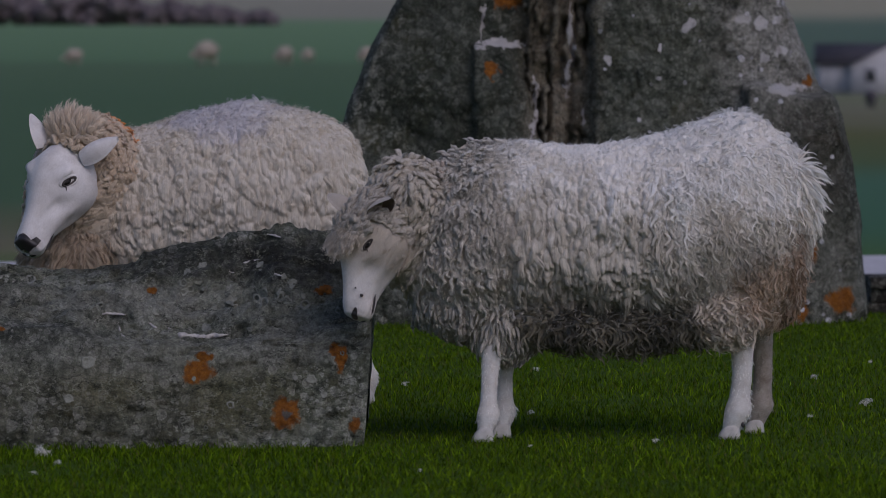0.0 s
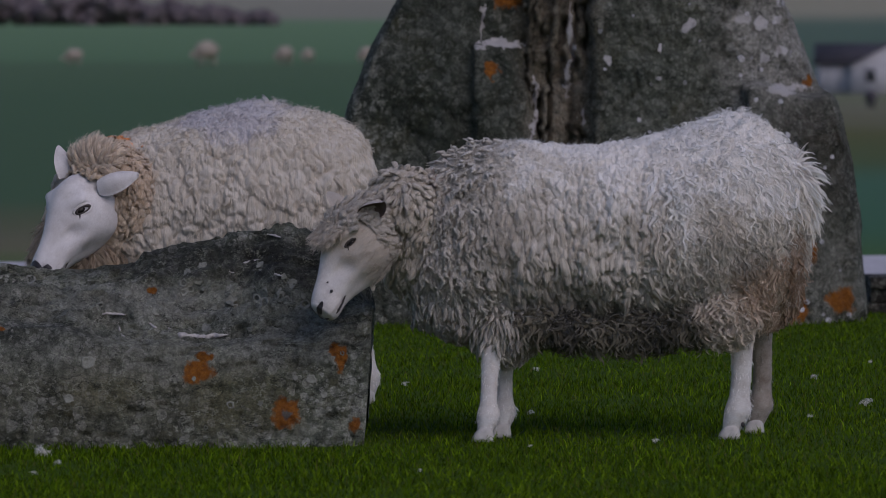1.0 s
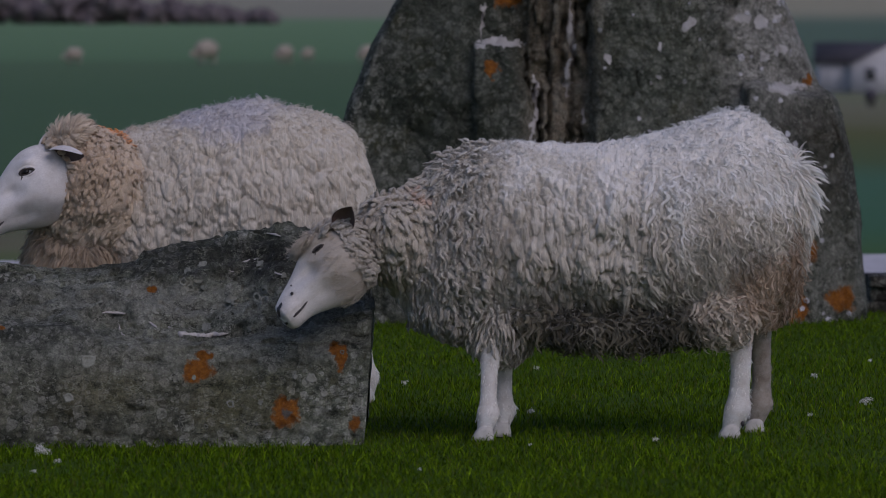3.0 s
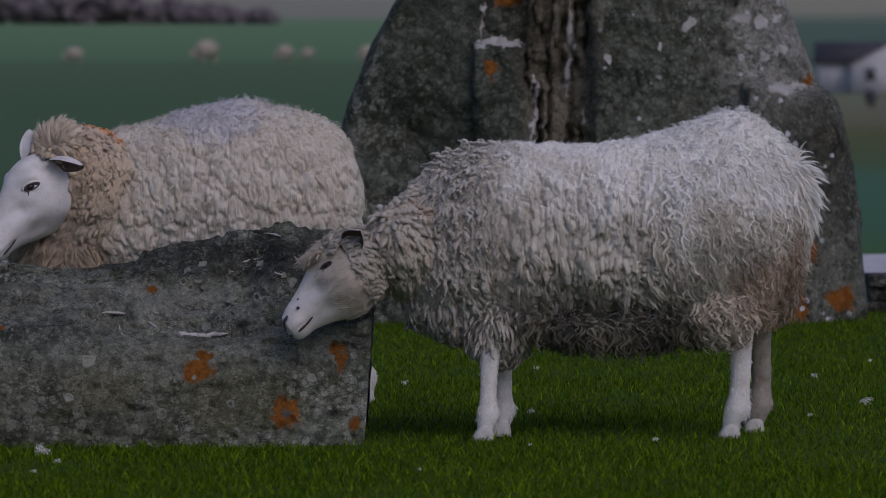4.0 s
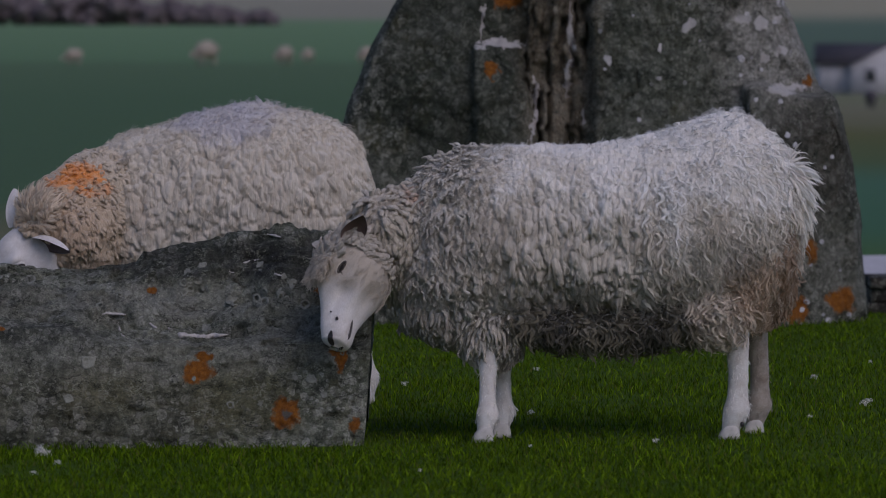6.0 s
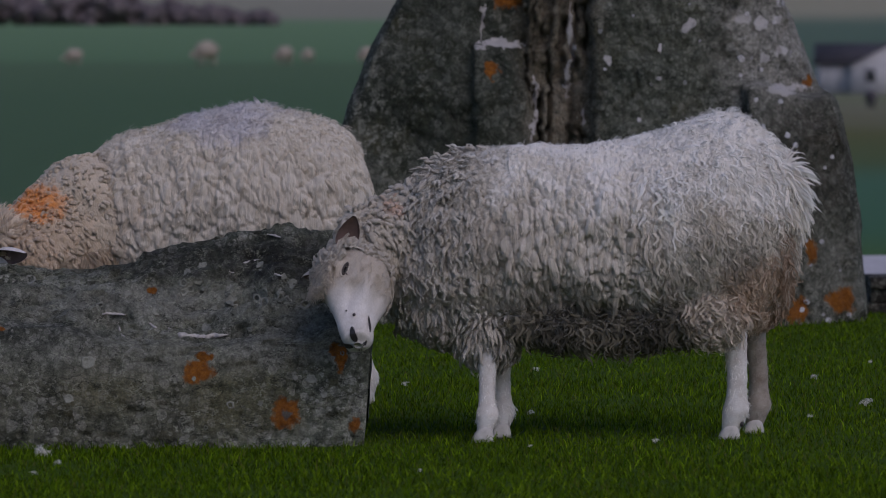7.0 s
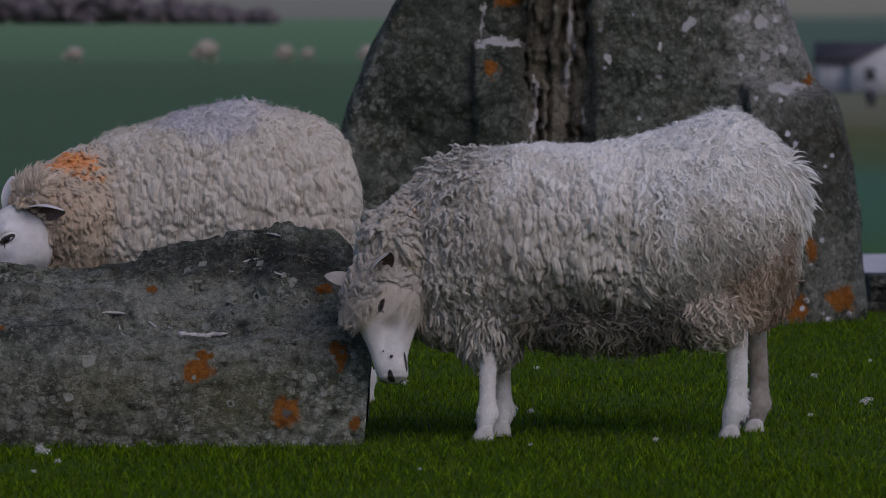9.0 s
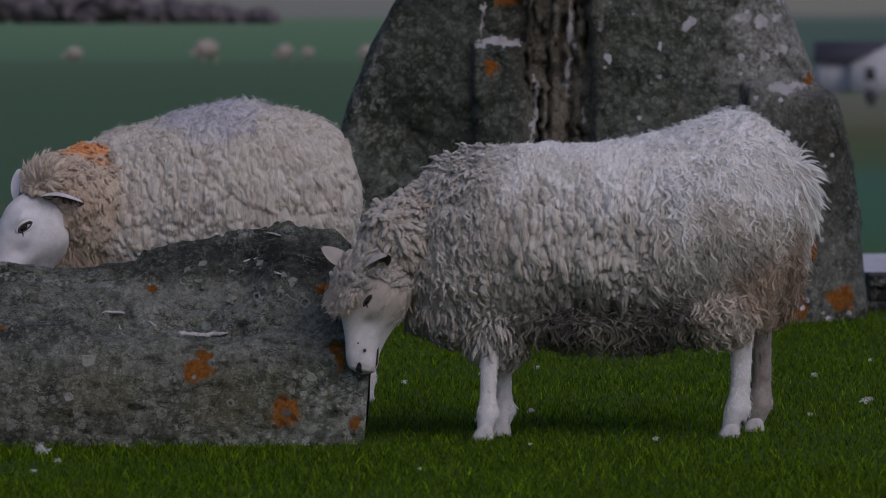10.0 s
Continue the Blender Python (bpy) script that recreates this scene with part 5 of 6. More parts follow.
    for name, centre, radii, holder, stain, kind, marks in (
            ("thigh_fleece", (0.285, -0.095, 0.308), (0.080, 0.075, 0.078), hind, (0.57, 0.51, 0.445), curly, [((0.37, -0.15, 0.36), (0.05, 0.2, 0.06), (0.50, 0.36, 0.26), 0.7), ((0.21, -0.15, 0.27), (0.04, 0.2, 0.04), (0.30, 0.26, 0.21), 0.6)]),
            ("thigh_fleece", (0.40, 0.06, 0.36), (0.070, 0.075, 0.09), hind, (0.36, 0.25, 0.175), curly, []),
            ("chest_fleece", (-0.335, -0.05, 0.315), (0.085, 0.085, 0.075), front, (0.50, 0.465, 0.415), (0.036, 0.0055, 0.003, 0.9, 50, 90), [((-0.36, -0.1, 0.25), (0.10, 0.2, 0.05), (0.24, 0.21, 0.175), 0.6)]),
            ("foreleg_fleece", (-0.235, -0.065, 0.272), (0.080, 0.075, 0.078), front, (0.56, 0.52, 0.465), (0.042, 0.0050, 0.003, 1.0, 50, 90), [((-0.17, -0.1, 0.24), (0.05, 0.2, 0.05), (0.22, 0.19, 0.16), 0.5)]),
            ("tail", (0.452, -0.05, 0.575), (0.040, 0.055, 0.080), hind, (0.76, 0.73, 0.70), (0.060, 0.0055, 0.002, 0.6, 30, 80), [])):
        tuft_part(name, holder, centre, radii, stain, rng, kind, "", marks, hair=None if holder is front else (3, 0.55))
    legs = [build_leg(ewe, (-0.262, -0.13, 0.0), (-0.245, -0.10, 0.32), 0.034, 0.024, 0.0185, False, "white slender foreleg"),
            build_leg(ewe, (-0.220, 0.0, 0.0), (-0.215, 0.03, 0.32), 0.034, 0.024, 0.0185, False, "white slender foreleg"),
            build_leg(ewe, (0.320, -0.06, 0.0), (0.326, -0.09, 0.36), 0.05, 0.028, 0.023, True, "white hind leg"),
            build_leg(ewe, (0.388, 0.13, 0.0), (0.376, 0.08, 0.36), 0.05, 0.027, 0.022, True, "shaded muddy white hind leg")]
    necks = build_neck(ewe, [(0.075, 0.155, 0.185, 0, 1), (0.065, 0.138, 0.158, 0, 1), (0.06, 0.115, 0.120, 0, 0.95), (0.05, 0.094, 0.096, 0.006, 0.75)], [(0.54, 0.505, 0.445), (0.53, 0.485, 0.42), (0.52, 0.47, 0.405)], 31, 0.034, 0.0068,
                       [[], [], [((0.0, 0.04, 0.125), (0.05, 0.06, 0.035), (0.58, 0.33, 0.23), 0.6)], []])
    head = build_head(ewe, 0.94, False, (0.43, 0.39, 0.34), 41, (-0.45, 0.80, 0.30), (0.022, 0.078, 0.040))
    lank = (0.026, 0.0034, 0.002, 0.7, 65, 100)
    tuft_part("brow_wool", head, (0.082, 0.0, 0.080), (0.034, 0.056, 0.011), (0.50, 0.45, 0.395), rng, lank, "band of cream wool over the brow", comb=(0.9, 0, 0.8), away=-1, tries=500, fuzz=80)
    for sy in (1, -1):
        tuft_part("cheek_wool", head, (0.040, sy * 0.070, -0.026), (0.024, 0.010, 0.026), (0.47, 0.425, 0.375), rng, lank, "shaggy cream wool on the cheek", comb=(-0.6, 0, 0), away=-sy, tries=300, fuzz=60)
    tagged(ewe, "long-fleeced dirty cream ewe rubbing its head on the lying stone", "sheep", group="sheep by the stones")
    return ewe, (hind, barrel, front), legs, necks, head


def build_resting_ewe():
    ewe = new("sheep")
    ewe.matrix_basis = pose(-0.524, 13.25, 0)
    trunk = Trunk([-0.43, -0.415, -0.37, -0.29, -0.19, -0.05, 0.05, 0.16, 0.265, 0.325, 0.352, 0.367, 0.372],
                  [0.42, 0.425, 0.452, 0.477, 0.484, 0.510, 0.513, 0.507, 0.500, 0.483, 0.465, 0.455, 0.455],
                  [0.01, 0.06, 0.13, 0.18, 0.20, 0.22, 0.225, 0.22, 0.19, 0.145, 0.095, 0.04, 0.01],
                  [0.01, 0.09, 0.182, 0.227, 0.246, 0.267, 0.272, 0.263, 0.237, 0.200, 0.152, 0.075, 0.01])

    def spec(p, n):
        one, top = np.ones(len(p)), smooth(n[:, 2], 0.4, 0.9)
        return 0.032 + 0.002 * top, 0.0105 - 0.002 * top, 0.002 + 0.002 * top, 0.8 * one, 1.15 - 0.3 * top, 1.75 - 0.35 * top

    base = (0.605, 0.555, 0.485)
    # first mark: lavender sky light painted along the back; second: tan wool
    marks = [((-0.02, 0, 0.75), (0.14, 0.3, 0.08), (0.45, 0.45, 0.56), 0.6), ((-0.40, -0.15, 0.42), (0.16, 0.3, 0.25), (0.50, 0.42, 0.335), 0.7)]
    body = body_part("body_fleece", ewe, trunk, -0.428, 0.372, 21, spec, base, marks, (0.027, 0.046), 0.014, lambda p, n: 0.12 + 0 * p[:, 0], tries=300, fuzz=3400, hair=(8, 0.16))
    legs = [build_leg(ewe, (-0.30, -0.10, 0), (-0.29, -0.09, 0.32), 0.034, 0.024, 0.019, False, "white foreleg"), build_leg(ewe, (-0.27, 0.10, 0), (-0.27, 0.09, 0.32), 0.034, 0.024, 0.019, False, "white foreleg"),
            build_leg(ewe, (0.335, -0.08, 0), (0.27, -0.08, 0.36), 0.05, 0.028, 0.022, True, "white hind leg"), build_leg(ewe, (0.24, 0.10, 0), (0.24, 0.09, 0.36), 0.05, 0.028, 0.022, True, "white hind leg")]
    orange = (0.78, 0.27, 0.035)
    necks = build_neck(ewe, [(0.09, 0.175, 0.20, 0, 1), (0.085, 0.172, 0.195, 0, 1.1), (0.08, 0.160, 0.168, 0.0, 1.1), (0.07, 0.148, 0.140, 0.0, 1.1), (0.05, 0.132, 0.112, 0.0, 1.05)], [(0.60, 0.535, 0.45), (0.585, 0.495, 0.39), (0.575, 0.465, 0.35), (0.56, 0.44, 0.325), (0.55, 0.42, 0.305)], 51, 0.022, 0.0052,
                       [[], [], [((0.08, -0.02, 0.165), (0.06, 0.11, 0.05), orange, 1.0)], [((0.03, -0.01, 0.150), (0.06, 0.11, 0.05), orange, 1.0)], [((-0.01, 0, 0.135), (0.035, 0.09, 0.04), orange, 0.7)]], None, 800)
    rng = np.random.default_rng(71)
    tuft_part("chest_fleece", body, (-0.395, -0.03, 0.345), (0.145, 0.165, 0.17), (0.44, 0.355, 0.27), rng, (0.044, 0.0085, 0.003, 0.8, 45, 90), "thick tan chest wool", tries=2000, fuzz=900, hair=(8, 0.18))
    head = build_head(ewe, 1.05, True, (0.64, 0.51, 0.38), 61, (-0.75, 0.55, 0.30), (-0.012, 0.006, -0.012))
    tuft_part("nape_tuft", head, (-0.060, 0.0, 0.072), (0.050, 0.080, 0.026), (0.62, 0.535, 0.44), rng, (0.036, 0.0075, 0.003, 0.7, 20, 75), "pouf of pale tan wool between the ears", hair=(9, 0.2), away=-1, comb=(-0.6, 0, 0.6), fuzz=300)
    tagged(ewe, "cream ewe with white face and orange nape behind lying stone", "sheep", group="sheep by the stones")
    return ewe, body, legs, necks, head


RUB = build_rubbing_ewe()
REST = build_resting_ewe()


# ---- things far off and small things on the turf ----
PALE = plain_material("pale_gravel", (0.52, 0.50, 0.52), 0.9, 0.2, 20.0)
ROUGHCAST = plain_material("white_roughcast", (0.46, 0.45, 0.47), 0.8, 0.3, 3.0)
SLATE = plain_material("dark_slate", (0.06, 0.055, 0.065), 0.7, 0.4, 3.0)
PANE = plain_material("window_pane", (0.02, 0.025, 0.03), 0.1, 0.6)
SLAB = stone_material("wall_slab", (0.03, 0.028, 0.026), (0.075, 0.07, 0.062), (0.16, 0.15, 0.13), 15.0)
LEAVES = plain_material("dark_leaves", (0.13, 0.11, 0.12), 0.9, 0.1, 1.0)
FAR_WOOL = plain_material("far_wool", (0.33, 0.29, 0.245), 0.95, 0.1, 6.0)


def box(bm, lo, hi):
    x0, y0, z0 = lo
    x1, y1, z1 = hi
    v = [bm.verts.new(c) for c in ((x0, y0, z0), (x1, y0, z0), (x1, y1, z0), (x0, y1, z0), (x0, y0, z1), (x1, y0, z1), (x1, y1, z1), (x0, y1, z1))]
    for f in ((0, 3, 2, 1), (4, 5, 6, 7), (0, 1, 5, 4), (1, 2, 6, 5), (2, 3, 7, 6), (3, 0, 4, 7)):
        bm.faces.new([v[i] for i in f])
    return v


def build_path():
    n = 60
    x = np.linspace(-12, 12, n)
    rows = []
    for off in (-1.0, 0.9):
        y = 21.75 + off * np.clip(0.68 + 0.2 * x, 0.3, 1.6) + 0.05 * np.sin(x * 1.3 + off)
        rows.append(np.stack([x, y, ground_height(x, y) + 0.012], 1))
    v = np.stack(rows, 1).reshape(-1, 3)
    ob = new("path", mesh_of("path", v, grid_quads(n, 2)[:, ::-1], material=PALE))
    tagged(ob, "pale gravel path across the turf", "path", kind="structure")


def build_slab_wall():
    wall = new("stone_wall")
    wall.matrix_basis = pose(1.80, 17.95, 0)
    rng = random.Random(3)
    z = -0.06
    for h in (0.055, 0.045, 0.05, 0.04):
        x = -0.30 + rng.uniform(-0.015, 0.02)
        while x < 0.9:
            w = rng.uniform(0.28, 0.5)
            bm = bmesh.new()
            box(bm, (x, -0.16 + rng.uniform(-0.02, 0.02), z), (x + w - 0.008, 0.16, z + h - 0.004))
            bmesh.ops.subdivide_edges(bm, edges=bm.edges[:], cuts=3, use_grid_fill=True)
            for v in bm.verts:
                v.co += 0.008 * noise.noise_vector(v.co * 9)
            part("slab", bm, SLAB, wall)
            x += w
        z += h
    tagged(wall, "low dry wall of dark flat stone slabs", "stone wall")


def build_house():
    house = new("house")
    g = float(ground_height(np.array([29.0]), np.array([350.0]))[0]) - 0.05
    house.matrix_basis = pose(25.9, 350, g)
    bm = bmesh.new()
    box(bm, (0.2, 0.6, -0.6), (8.0, 5.6, 2.05))
    part("wall", bm, ROUGHCAST, house, "white roughcast wall")
    bm = bmesh.new()
    v = [bm.verts.new(c) for c in ((0, 0.3, 2.05), (8.2, 0.3, 2.05), (8.2, 3.1, 3.55), (0, 3.1, 3.55), (8.2, 5.9, 2.05), (0, 5.9, 2.05))]
    for f in ((0, 1, 2, 3), (3, 2, 4, 5), (0, 3, 5), (1, 4, 2), (0, 5, 4, 1)):
        bm.faces.new([v[i] for i in f])
    part("roof", bm, SLATE, house, "dark slate roof")
    # gabled wing towards the viewer
    bm = bmesh.new()
    out = [(2.2, -0.6), (7.6, -0.6), (7.6, 2.1), (4.9, 3.5), (2.2, 2.1)]
    front, back = [bm.verts.new((x, -2.0, z)) for x, z in out], [bm.verts.new((x, 2.0, z)) for x, z in out]
    bm.faces.new(front)
    bm.faces.new(back[::-1])
    for i in range(5):
        bm.faces.new((front[i], back[i], back[(i + 1) % 5], front[(i + 1) % 5]))
    part("gable", bm, ROUGHCAST, house, "white gable end")
    for sx in (-1, 1):
        bm = bmesh.new()
        q = [(4.9, 3.52), (4.9 + sx * 2.95, 1.99), (4.9 + sx * 2.95, 2.09), (4.9, 3.64)]
        f, b = [bm.verts.new((x, -2.15, z)) for x, z in q], [bm.verts.new((x, 3.0, z)) for x, z in q]
        bm.faces.new(f)
        bm.faces.new(b[::-1])
        for i in range(4):
            bm.faces.new((f[i], b[i], b[(i + 1) % 4], f[(i + 1) % 4]))
        bmesh.ops.recalc_face_normals(bm, faces=bm.faces)
        part("roof", bm, SLATE, house, "dark slate wing roof")
    for x, y in ((3.1, -2.03),):
        bm = bmesh.new()
        box(bm, (x, y, 0.9), (x + 0.7, y + 0.1, 1.75))
        part("window", bm, PANE, house)
    tagged(house, "low white farmhouse with a dark slate roof", "house")


def build_far_sheep():
    for px, d, size, dark in ((-0.0728, 228, 0.8, 0), (-0.0466, 226, 1.15, 0), (-0.0312, 232, 0.9, 0), (-0.0266, 246, 0.7, 0), (-0.0150, 230, 0.9, 0), (0.0845, 185, 0.7, 1)):
        x = px * d
        g = float(ground_height(np.array([x]), np.array([float(d)]))[0])
        ob = new("grazing_sheep")
        ob.matrix_basis = pose(x, d, g, 0, 0, 60 + 400 * px)
        bm = bmesh.new()
        bmesh.ops.create_icosphere(bm, subdivisions=3, radius=0.40)
        for v in bm.verts:
            v.co = Vector((v.co.x * 1.35, v.co.y * 0.85, v.co.z * 0.85)) * (1 + 0.10 * noise.noise(v.co * 6 + Vector((d, 0, 0))))
            v.co.z += 0.62
            v.co *= size
        part("fleece", bm, SLATE if dark else FAR_WOOL, ob)
        bm = bmesh.new()
        bmesh.ops.create_icosphere(bm, subdivisions=2, radius=0.13)
        for v in bm.verts:
            v.co = Vector((v.co.x * 1.4 - 0.66, v.co.y * 0.8, v.co.z + 0.42)) * size
        part("head", bm, SLATE if dark else FAR_WOOL, ob)
        for lx in (-0.3, 0.3):
            for ly in (-0.14, 0.14):
                bm = bmesh.new()
                bmesh.ops.create_cone(bm, cap_ends=True, segments=8, radius1=0.035, radius2=0.06, depth=0.42)
                bmesh.ops.translate(bm, vec=(lx, ly, 0.20), verts=bm.verts)
                bmesh.ops.scale(bm, vec=(size, size, size), verts=bm.verts)
                part("leg", bm, SLATE if dark else FAR_WOOL, ob)
        tagged(ob, "dark animal grazing far off in the field" if dark else "pale sheep grazing far off in the field", "sheep", group="far grazing sheep")


def build_far_wood():
    rng = np.random.default_rng(8)
    v, q = [], []
    at = 0
    for i in range(260):
        u = rng.random()
        x, y = -66 + 44 * u, 640 + 20 * rng.random()
        g = float(ground_height(np.array([x]), np.array([y]))[0])
        tall = 3.6 * (1 - 0.65 * smooth(u, 0.45, 1.0)) * (0.7 + 0.5 * rng.random())
        r = 0.5 + 0.7 * rng.random()
        b, a = np.meshgrid(np.linspace(-1.5, 1.5, 7), np.arange(9) / 9 * 6.2832, indexing="ij")
        rr = r * (0.75 + 0.5 * rng.random(b.shape))
        v.append(np.stack([x + rr * np.cos(b) * np.cos(a), y + rr * np.cos(b) * np.sin(a), g + tall * rng.random() + rr * np.sin(b)], -1).reshape(-1, 3))
        q.append(grid_quads(7, 9, True) + at)
        at += 63
    ob = new("distant_wood", mesh_of("distant_wood", np.concatenate(v), np.concatenate(q), material=LEAVES, shade=False))
    tagged(ob, "dark distant wood on the hillside", "trees", kind="stuff")


def build_tufts():
    rng = np.random.default_rng(9)
    for x, y, s in ((-0.105, 13.80, 0.7), (0.267, 14.46, 0.7), (1.035, 14.10, 0.9), (1.095, 13.07, 1.3), (0.221, 12.70, 0.7), (0.494, 11.76, 0.6), (0.912, 12.56, 0.6),
                    (-0.913, 11.47, 1.8), (-0.85, 11.13, 0.6), (-0.55, 12.55, 0.5), (0.55, 15.2, 0.6), (1.25, 14.8, 0.5), (-0.88, 10.85, 0.6), (0.2, 11.6, 0.4), (-0.05, 10.9, 0.4)):
        n = unit(rng.normal(size=(26, 3)))
        p = n * np.array([0.010, 0.008, 0.006])
        lv, lq, lf, lc, _ = sheaves(p, n, shape_of(p, 0.012, 0.0025, 0.003, 1.2, 20, 70), np.tile(np.array((0.68, 0.66, 0.64)), (26, 1)), rng, strands=3, segments=4)
        me = mesh_of("wool_tuft", lv * s, lq, None, [("fibre", "FLOAT_VECTOR", lf), ("tint", "FLOAT_COLOR", lc)], WOOL_STRAND)
        ob = new("wool_tuft", me)
        ob.matrix_basis = pose(x, y, float(ground_height(np.array([x]), np.array([y]))[0]) + 0.012)
        tagged(ob, "small shed tuft of white wool on the grass", "wool tuft", group="shed wool tufts")


build_path()
build_slab_wall()
build_house()
build_far_sheep()
build_far_wood()
build_tufts()


# ---- what moves ----
def neck_rows(rows, base, shoulder, shift, spots, lift, join):
    """Poses of the neck's rings between the shoulder and the head, time by time."""
    out = [[] for _ in spots]
    for t, at, turn in rows:
        h = pose(*at, *turn)
        fwd, up = h.to_3x3().col[0], h.to_3x3().col[2]
        end = h.translation - Vector(base) - 0.045 * fwd + 0.0 * up
        s = Vector(shoulder) + Vector(shift(t))
        reach = (end - s).length
        arrive = (join[0] * fwd + join[1] * up).normalized()
        p1 = s + Vector((-0.85, 0, lift)).normalized() * reach * 0.38
        p2 = end - arrive * reach * 0.34
        for k, u in enumerate(spots):
            w = 1 - u
            c = w**3 * s + 3 * w * w * u * p1 + 3 * w * u * u * p2 + u**3 * end
            d = (3 * w * w * (p1 - s) + 6 * w * u * (p2 - p1) + 3 * u * u * (end - p2)).normalized()
            top = Vector((0.7, 0, 1)) * (1 - u * u) + up * u * u
            z = (top - d * top.dot(d)).normalized()
            y = z.cross(d)
            m = Matrix((d, y, z)).transposed().to_4x4()
            out[k].append((t, Matrix.Translation(c) @ m))
    return out


def motions():
    times = [0, 0.5, 1, 1.5, 2, 2.5, 4, 4.5, 5, 5.5, 7, 7.5, 8, 8.5, 9, 9.5, 10]
    # sway of the rubbing ewe, in millimetres along x (and z for the withers)
    hind = [7, 6, 4, 1, 1, 0, 0, -4, -7, -10, -20, -24, -24, -22, -17, -11, 2]
    belly = [3, 3, 2, 0, 1, 0, 1, -4, -7, -11, -25, -26, -26, -25, -17, -10, -4]
    front = [10, 10, 9, 4, 2, 0, -4, -10, -13, -17, -31, -32, -33, -33, -24, -17, -8]
    dip = [4, 3, 3, 1, 1, 0, -3, -5, -6, -7, -12, -13, -14, -14, -14, -13, -12]
    ewe, (h, b, f), legs, necks, head = RUB
    walk(h, [(t, pose(v / 1000, 0, 0)) for t, v in zip(times, hind)])
    walk(b, [(t, pose(v / 1000, 0, 0)) for t, v in zip(times, belly)])
    walk(f, [(t, pose(v / 1000, 0, d / 1000)) for t, v, d in zip(times, front, dip)])
    for leg, sway, share in zip(legs, (front, front, hind, hind), (0.3, 0.3, 0.9, 0.9)):
        at = leg.location.copy()
        walk(leg, [(t, Matrix.Translation(at) @ pose(0, 0, 0, 0, math.degrees(share * v / 1000 / 0.33), 0)) for t, v in zip(times, sway)])
    rows = [
        (0.0, (-0.149, 11.861, 0.527), (-3.5, 69.3, -149.2)),
        (0.5, (-0.149, 11.860, 0.531), (-4.8, 64.5, -152.6)),
        (1.0, (-0.170, 11.859, 0.511), (-4.7, 52.9, -154.7)),
        (1.5, (-0.171, 11.856, 0.469), (7.7, 44.0, -160.1)),
        (2.0, (-0.189, 11.858, 0.456), (6.1, 43.0, -160.0)),
        (2.5, (-0.200, 11.860, 0.452), (17.1, 38.2, -159.7)),
        (2.7, (-0.209, 11.860, 0.456), (22.4, 37.5, -158.8)),
        (3.8, (-0.186, 11.860, 0.432), (8.7, 36.1, -177.8)),
        (4.0, (-0.183, 11.860, 0.425), (2.5, 36.8, -177.4)),
        (4.5, (-0.174, 11.859, 0.414), (-3.3, 35.3, -176.0)),
        (5.0, (-0.171, 11.858, 0.413), (-0.5, 37.2, -172.5)),
        (5.5, (-0.184, 11.863, 0.441), (8.9, 53.1, -153.1)),
        (5.7, (-0.186, 11.863, 0.446), (18.8, 55.2, -144.4)),
        (6.8, (-0.225, 11.861, 0.417), (57.0, 45.7, -86.2)),
        (7.0, (-0.208, 11.862, 0.413), (61.4, 42.8, -94.2)),
        (7.5, (-0.198, 11.854, 0.407), (57.2, 48.9, -101.5)),
        (8.0, (-0.190, 11.848, 0.406), (61.8, 55.9, -88.9)),
        (8.5, (-0.160, 11.845, 0.393), (81.4, 62.2, -63.4)),
        (9.0, (-0.142, 11.853, 0.380), (59.2, 74.3, -85.5)),
        (9.5, (-0.140, 11.862, 0.375), (6.5, 78.7, -132.4)),
        (10.0, (-0.157, 11.865, 0.402), (-14.6, 75.6, -158.3)),
    ]
    base = ewe.matrix_basis.translation
    walk(head, [(t, pose(p[0] - base.x, p[1] - base.y, p[2], *r)) for t, p, r in rows])
    shift = lambda t: (float(np.interp(t, times, front)) / 1000, 0, float(np.interp(t, times, dip)) / 1000)
    for ring, path in zip(necks, neck_rows(rows, base, (-0.33, 0.0, 0.455), shift, (0.05, 0.30, 0.55, 0.80), 0.12, (0.65, 0.65))):
        walk(ring, path)

    # the other ewe steps to and fro behind the stone
    sway = [-31, -17, -5, -2, 11, 0, -53, -41, -25, -20, -27, -27, -38, -49, -58, -59, -58]
    low = [0, 0, 0, 0, 0, 0, 0, 0, -4, -10, -22, -22, -20, -16, -12, -10, -8]
    ewe, body, legs, necks, head = REST
    walk(body, [(t, pose(v / 1000, 0, 0.3 * d / 1000)) for t, v, d in zip(times, sway, low)])
    for leg in legs:
        at = leg.location.copy()
        walk(leg, [(t, Matrix.Translation(at) @ pose(0, 0, 0, 0, math.degrees(v / 1000 / 0.36), 0)) for t, v in zip(times, sway)])
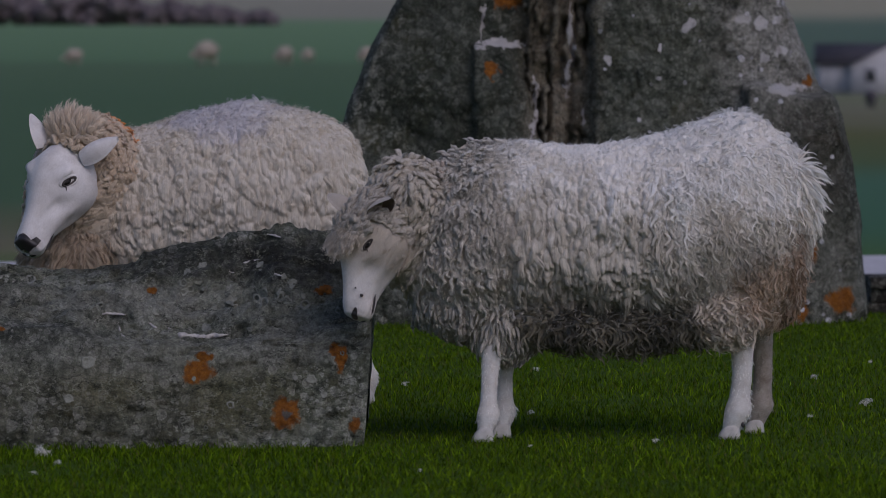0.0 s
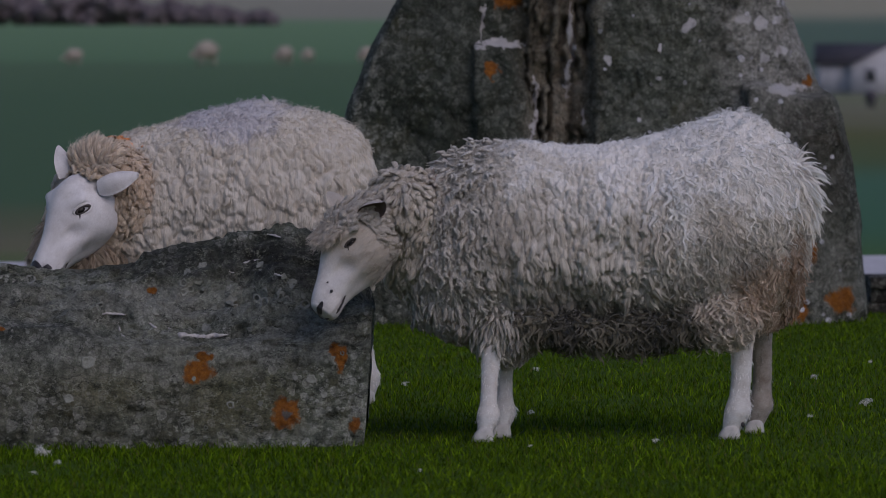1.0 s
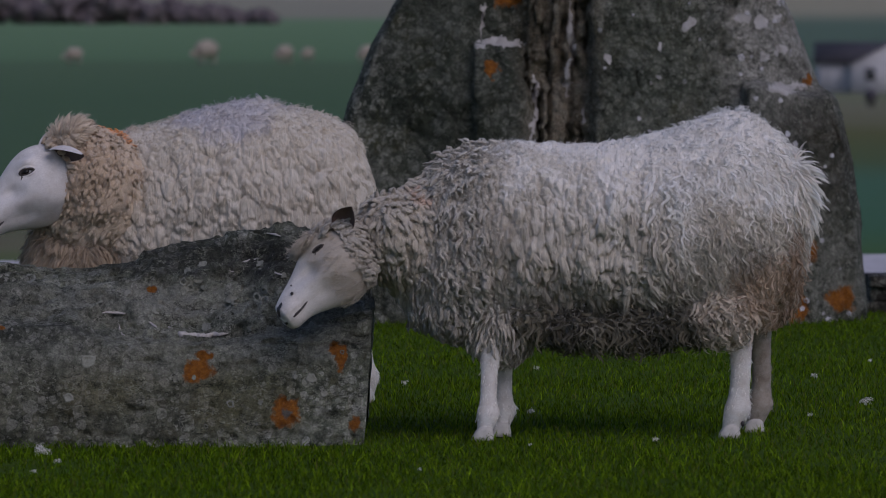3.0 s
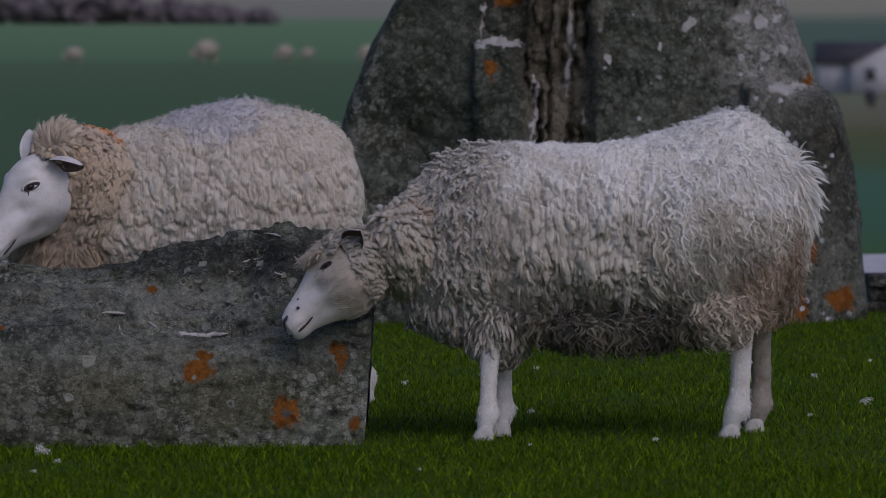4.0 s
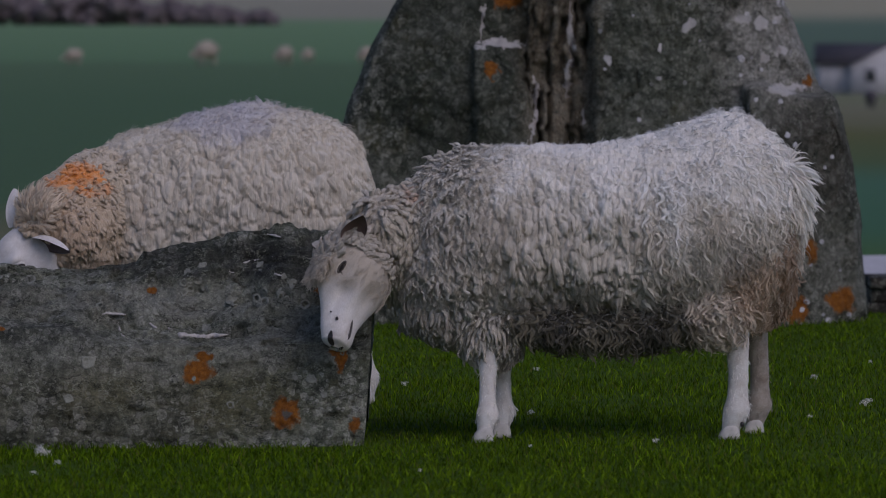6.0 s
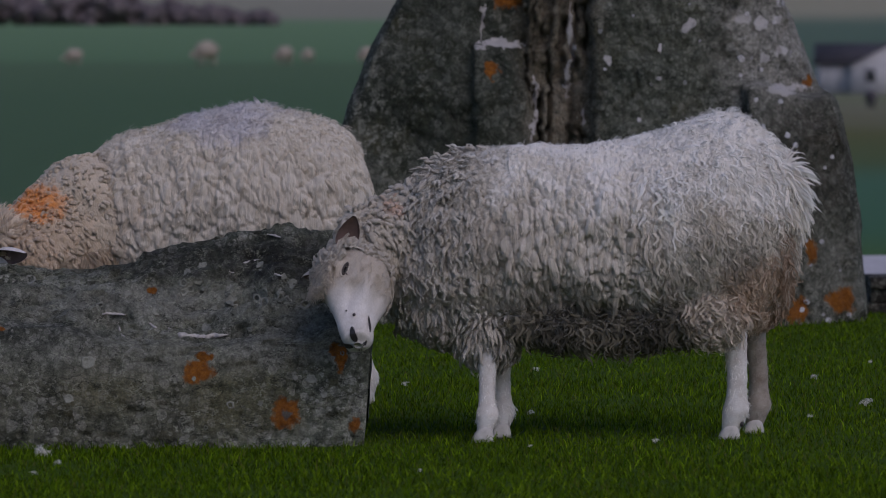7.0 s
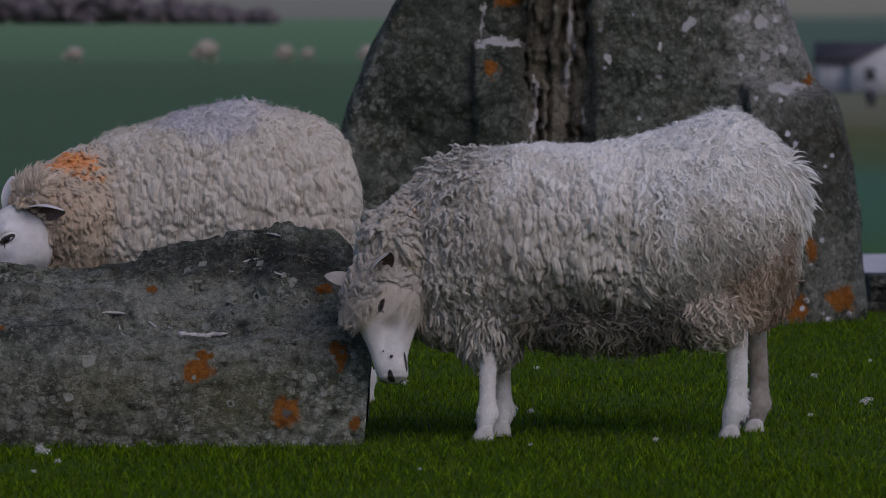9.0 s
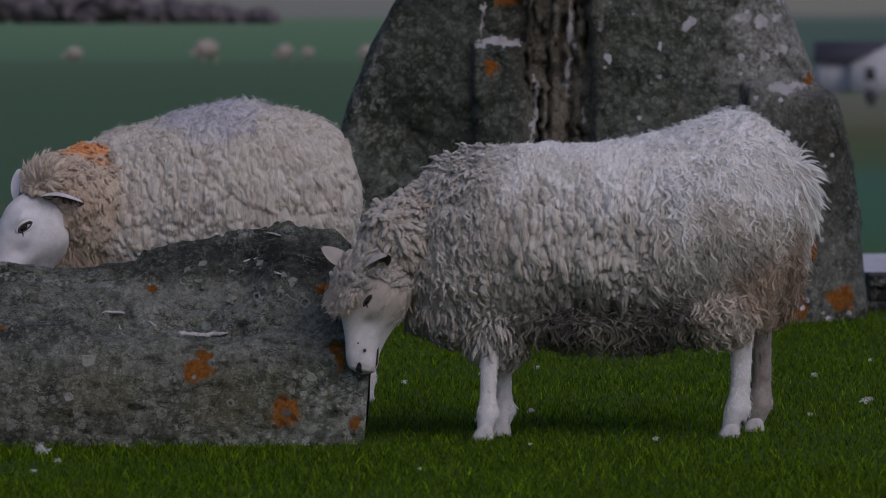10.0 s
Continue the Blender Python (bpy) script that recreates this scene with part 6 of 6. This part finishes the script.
    rows = [
        (0.0, (-0.959, 13.085, 0.623), (-9.9, 46.6, -128.4)),
        (0.5, (-0.927, 13.090, 0.569), (-13.2, 45.3, -144.3)),
        (1.0, (-0.901, 13.092, 0.543), (-6.3, 43.7, -137.4)),
        (1.5, (-0.880, 13.091, 0.547), (1.4, 42.4, -132.9)),
        (2.0, (-0.875, 13.089, 0.567), (5.7, 35.4, -137.0)),
        (2.5, (-0.891, 13.089, 0.632), (0.8, 24.4, -167.7)),
        (2.7, (-0.931, 13.087, 0.621), (2.1, 25.3, -166.8)),
        (3.8, (-1.024, 13.081, 0.580), (-2.1, 36.4, -153.7)),
        (4.0, (-1.003, 13.083, 0.586), (-2.0, 38.6, -148.7)),
        (4.5, (-0.951, 13.079, 0.575), (-4.1, 38.1, -152.1)),
        (5.0, (-0.942, 13.091, 0.540), (-28.2, 46.0, -170.0)),
        (5.5, (-0.979, 13.091, 0.482), (-33.0, 50.0, -178.0)),
        (5.7, (-0.993, 13.091, 0.458), (-32.0, 52.0, -178.0)),
        (6.8, (-1.141, 13.088, 0.348), (-2.7, 50.3, -157.5)),
        (7.0, (-1.135, 13.089, 0.356), (-0.8, 49.3, -155.3)),
        (7.5, (-1.089, 13.090, 0.388), (-0.4, 48.5, -154.4)),
        (8.0, (-1.068, 13.089, 0.414), (-2.7, 47.3, -157.2)),
        (8.5, (-1.075, 13.090, 0.430), (1.4, 47.6, -152.6)),
        (9.0, (-1.053, 13.088, 0.463), (-4.1, 44.9, -159.1)),
        (9.5, (-1.048, 13.088, 0.474), (-4.0, 45.3, -159.2)),
        (10.0, (-1.018, 13.091, 0.494), (3.7, 48.7, -149.4)),
    ]
    base = ewe.matrix_basis.translation
    walk(head, [(t, pose(p[0] - base.x, p[1] - base.y, p[2], *r)) for t, p, r in rows])
    ear = [c for c in head.children if c.name.startswith("ear")][0]
    root = ear.matrix_basis.translation.copy()
    points = [(0, (0.85, -0.30, 0.35), (0.25, 0.80, -0.50)), (1.2, (0.88, -0.25, 0.15), (0.25, 0.80, -0.50)), (2.3, (0.66, -0.72, 0.10), (0.15, -0.70, -0.60)), (4.5, (0.66, -0.72, 0.05), (0.15, -0.70, -0.60)),
              (5.2, (0.78, -0.50, -0.30), (0.3, -0.60, -0.75)), (7.0, (0.66, -0.68, 0.20), (0.15, -0.75, -0.50)), (8.5, (0.75, -0.60, 0.25), (0.15, -0.75, -0.50)), (10.0, (0.93, -0.35, 0.05), (0.10, -0.60, -0.75))]
    ear_rows = []
    for t, p, r in rows:
        back = pose(0, 0, 0, *r).to_3x3().transposed()
        k = [float(np.interp(t, [q[0] for q in points], [q[m][i] for q in points])) for m in (1, 2) for i in range(3)]
        d = (back @ Vector(k[:3])).normalized()
        face = back @ Vector(k[3:])
        face = (face - d * face.dot(d)).normalized()
        ear_rows.append((t, Matrix.Translation(root) @ Matrix((face, d, face.cross(d))).transposed().to_4x4()))
    walk(ear, ear_rows)
    shift = lambda t: (float(np.interp(t, times, sway)) / 1000, 0, float(np.interp(t, times, low)) / 1000)
    for ring, path in zip(necks, neck_rows(rows, base, (-0.29, 0.0, 0.485), shift, (0.04, 0.28, 0.52, 0.72, 0.90), 0.25, (0.5, 0.8))):
        walk(ring, path)


motions()
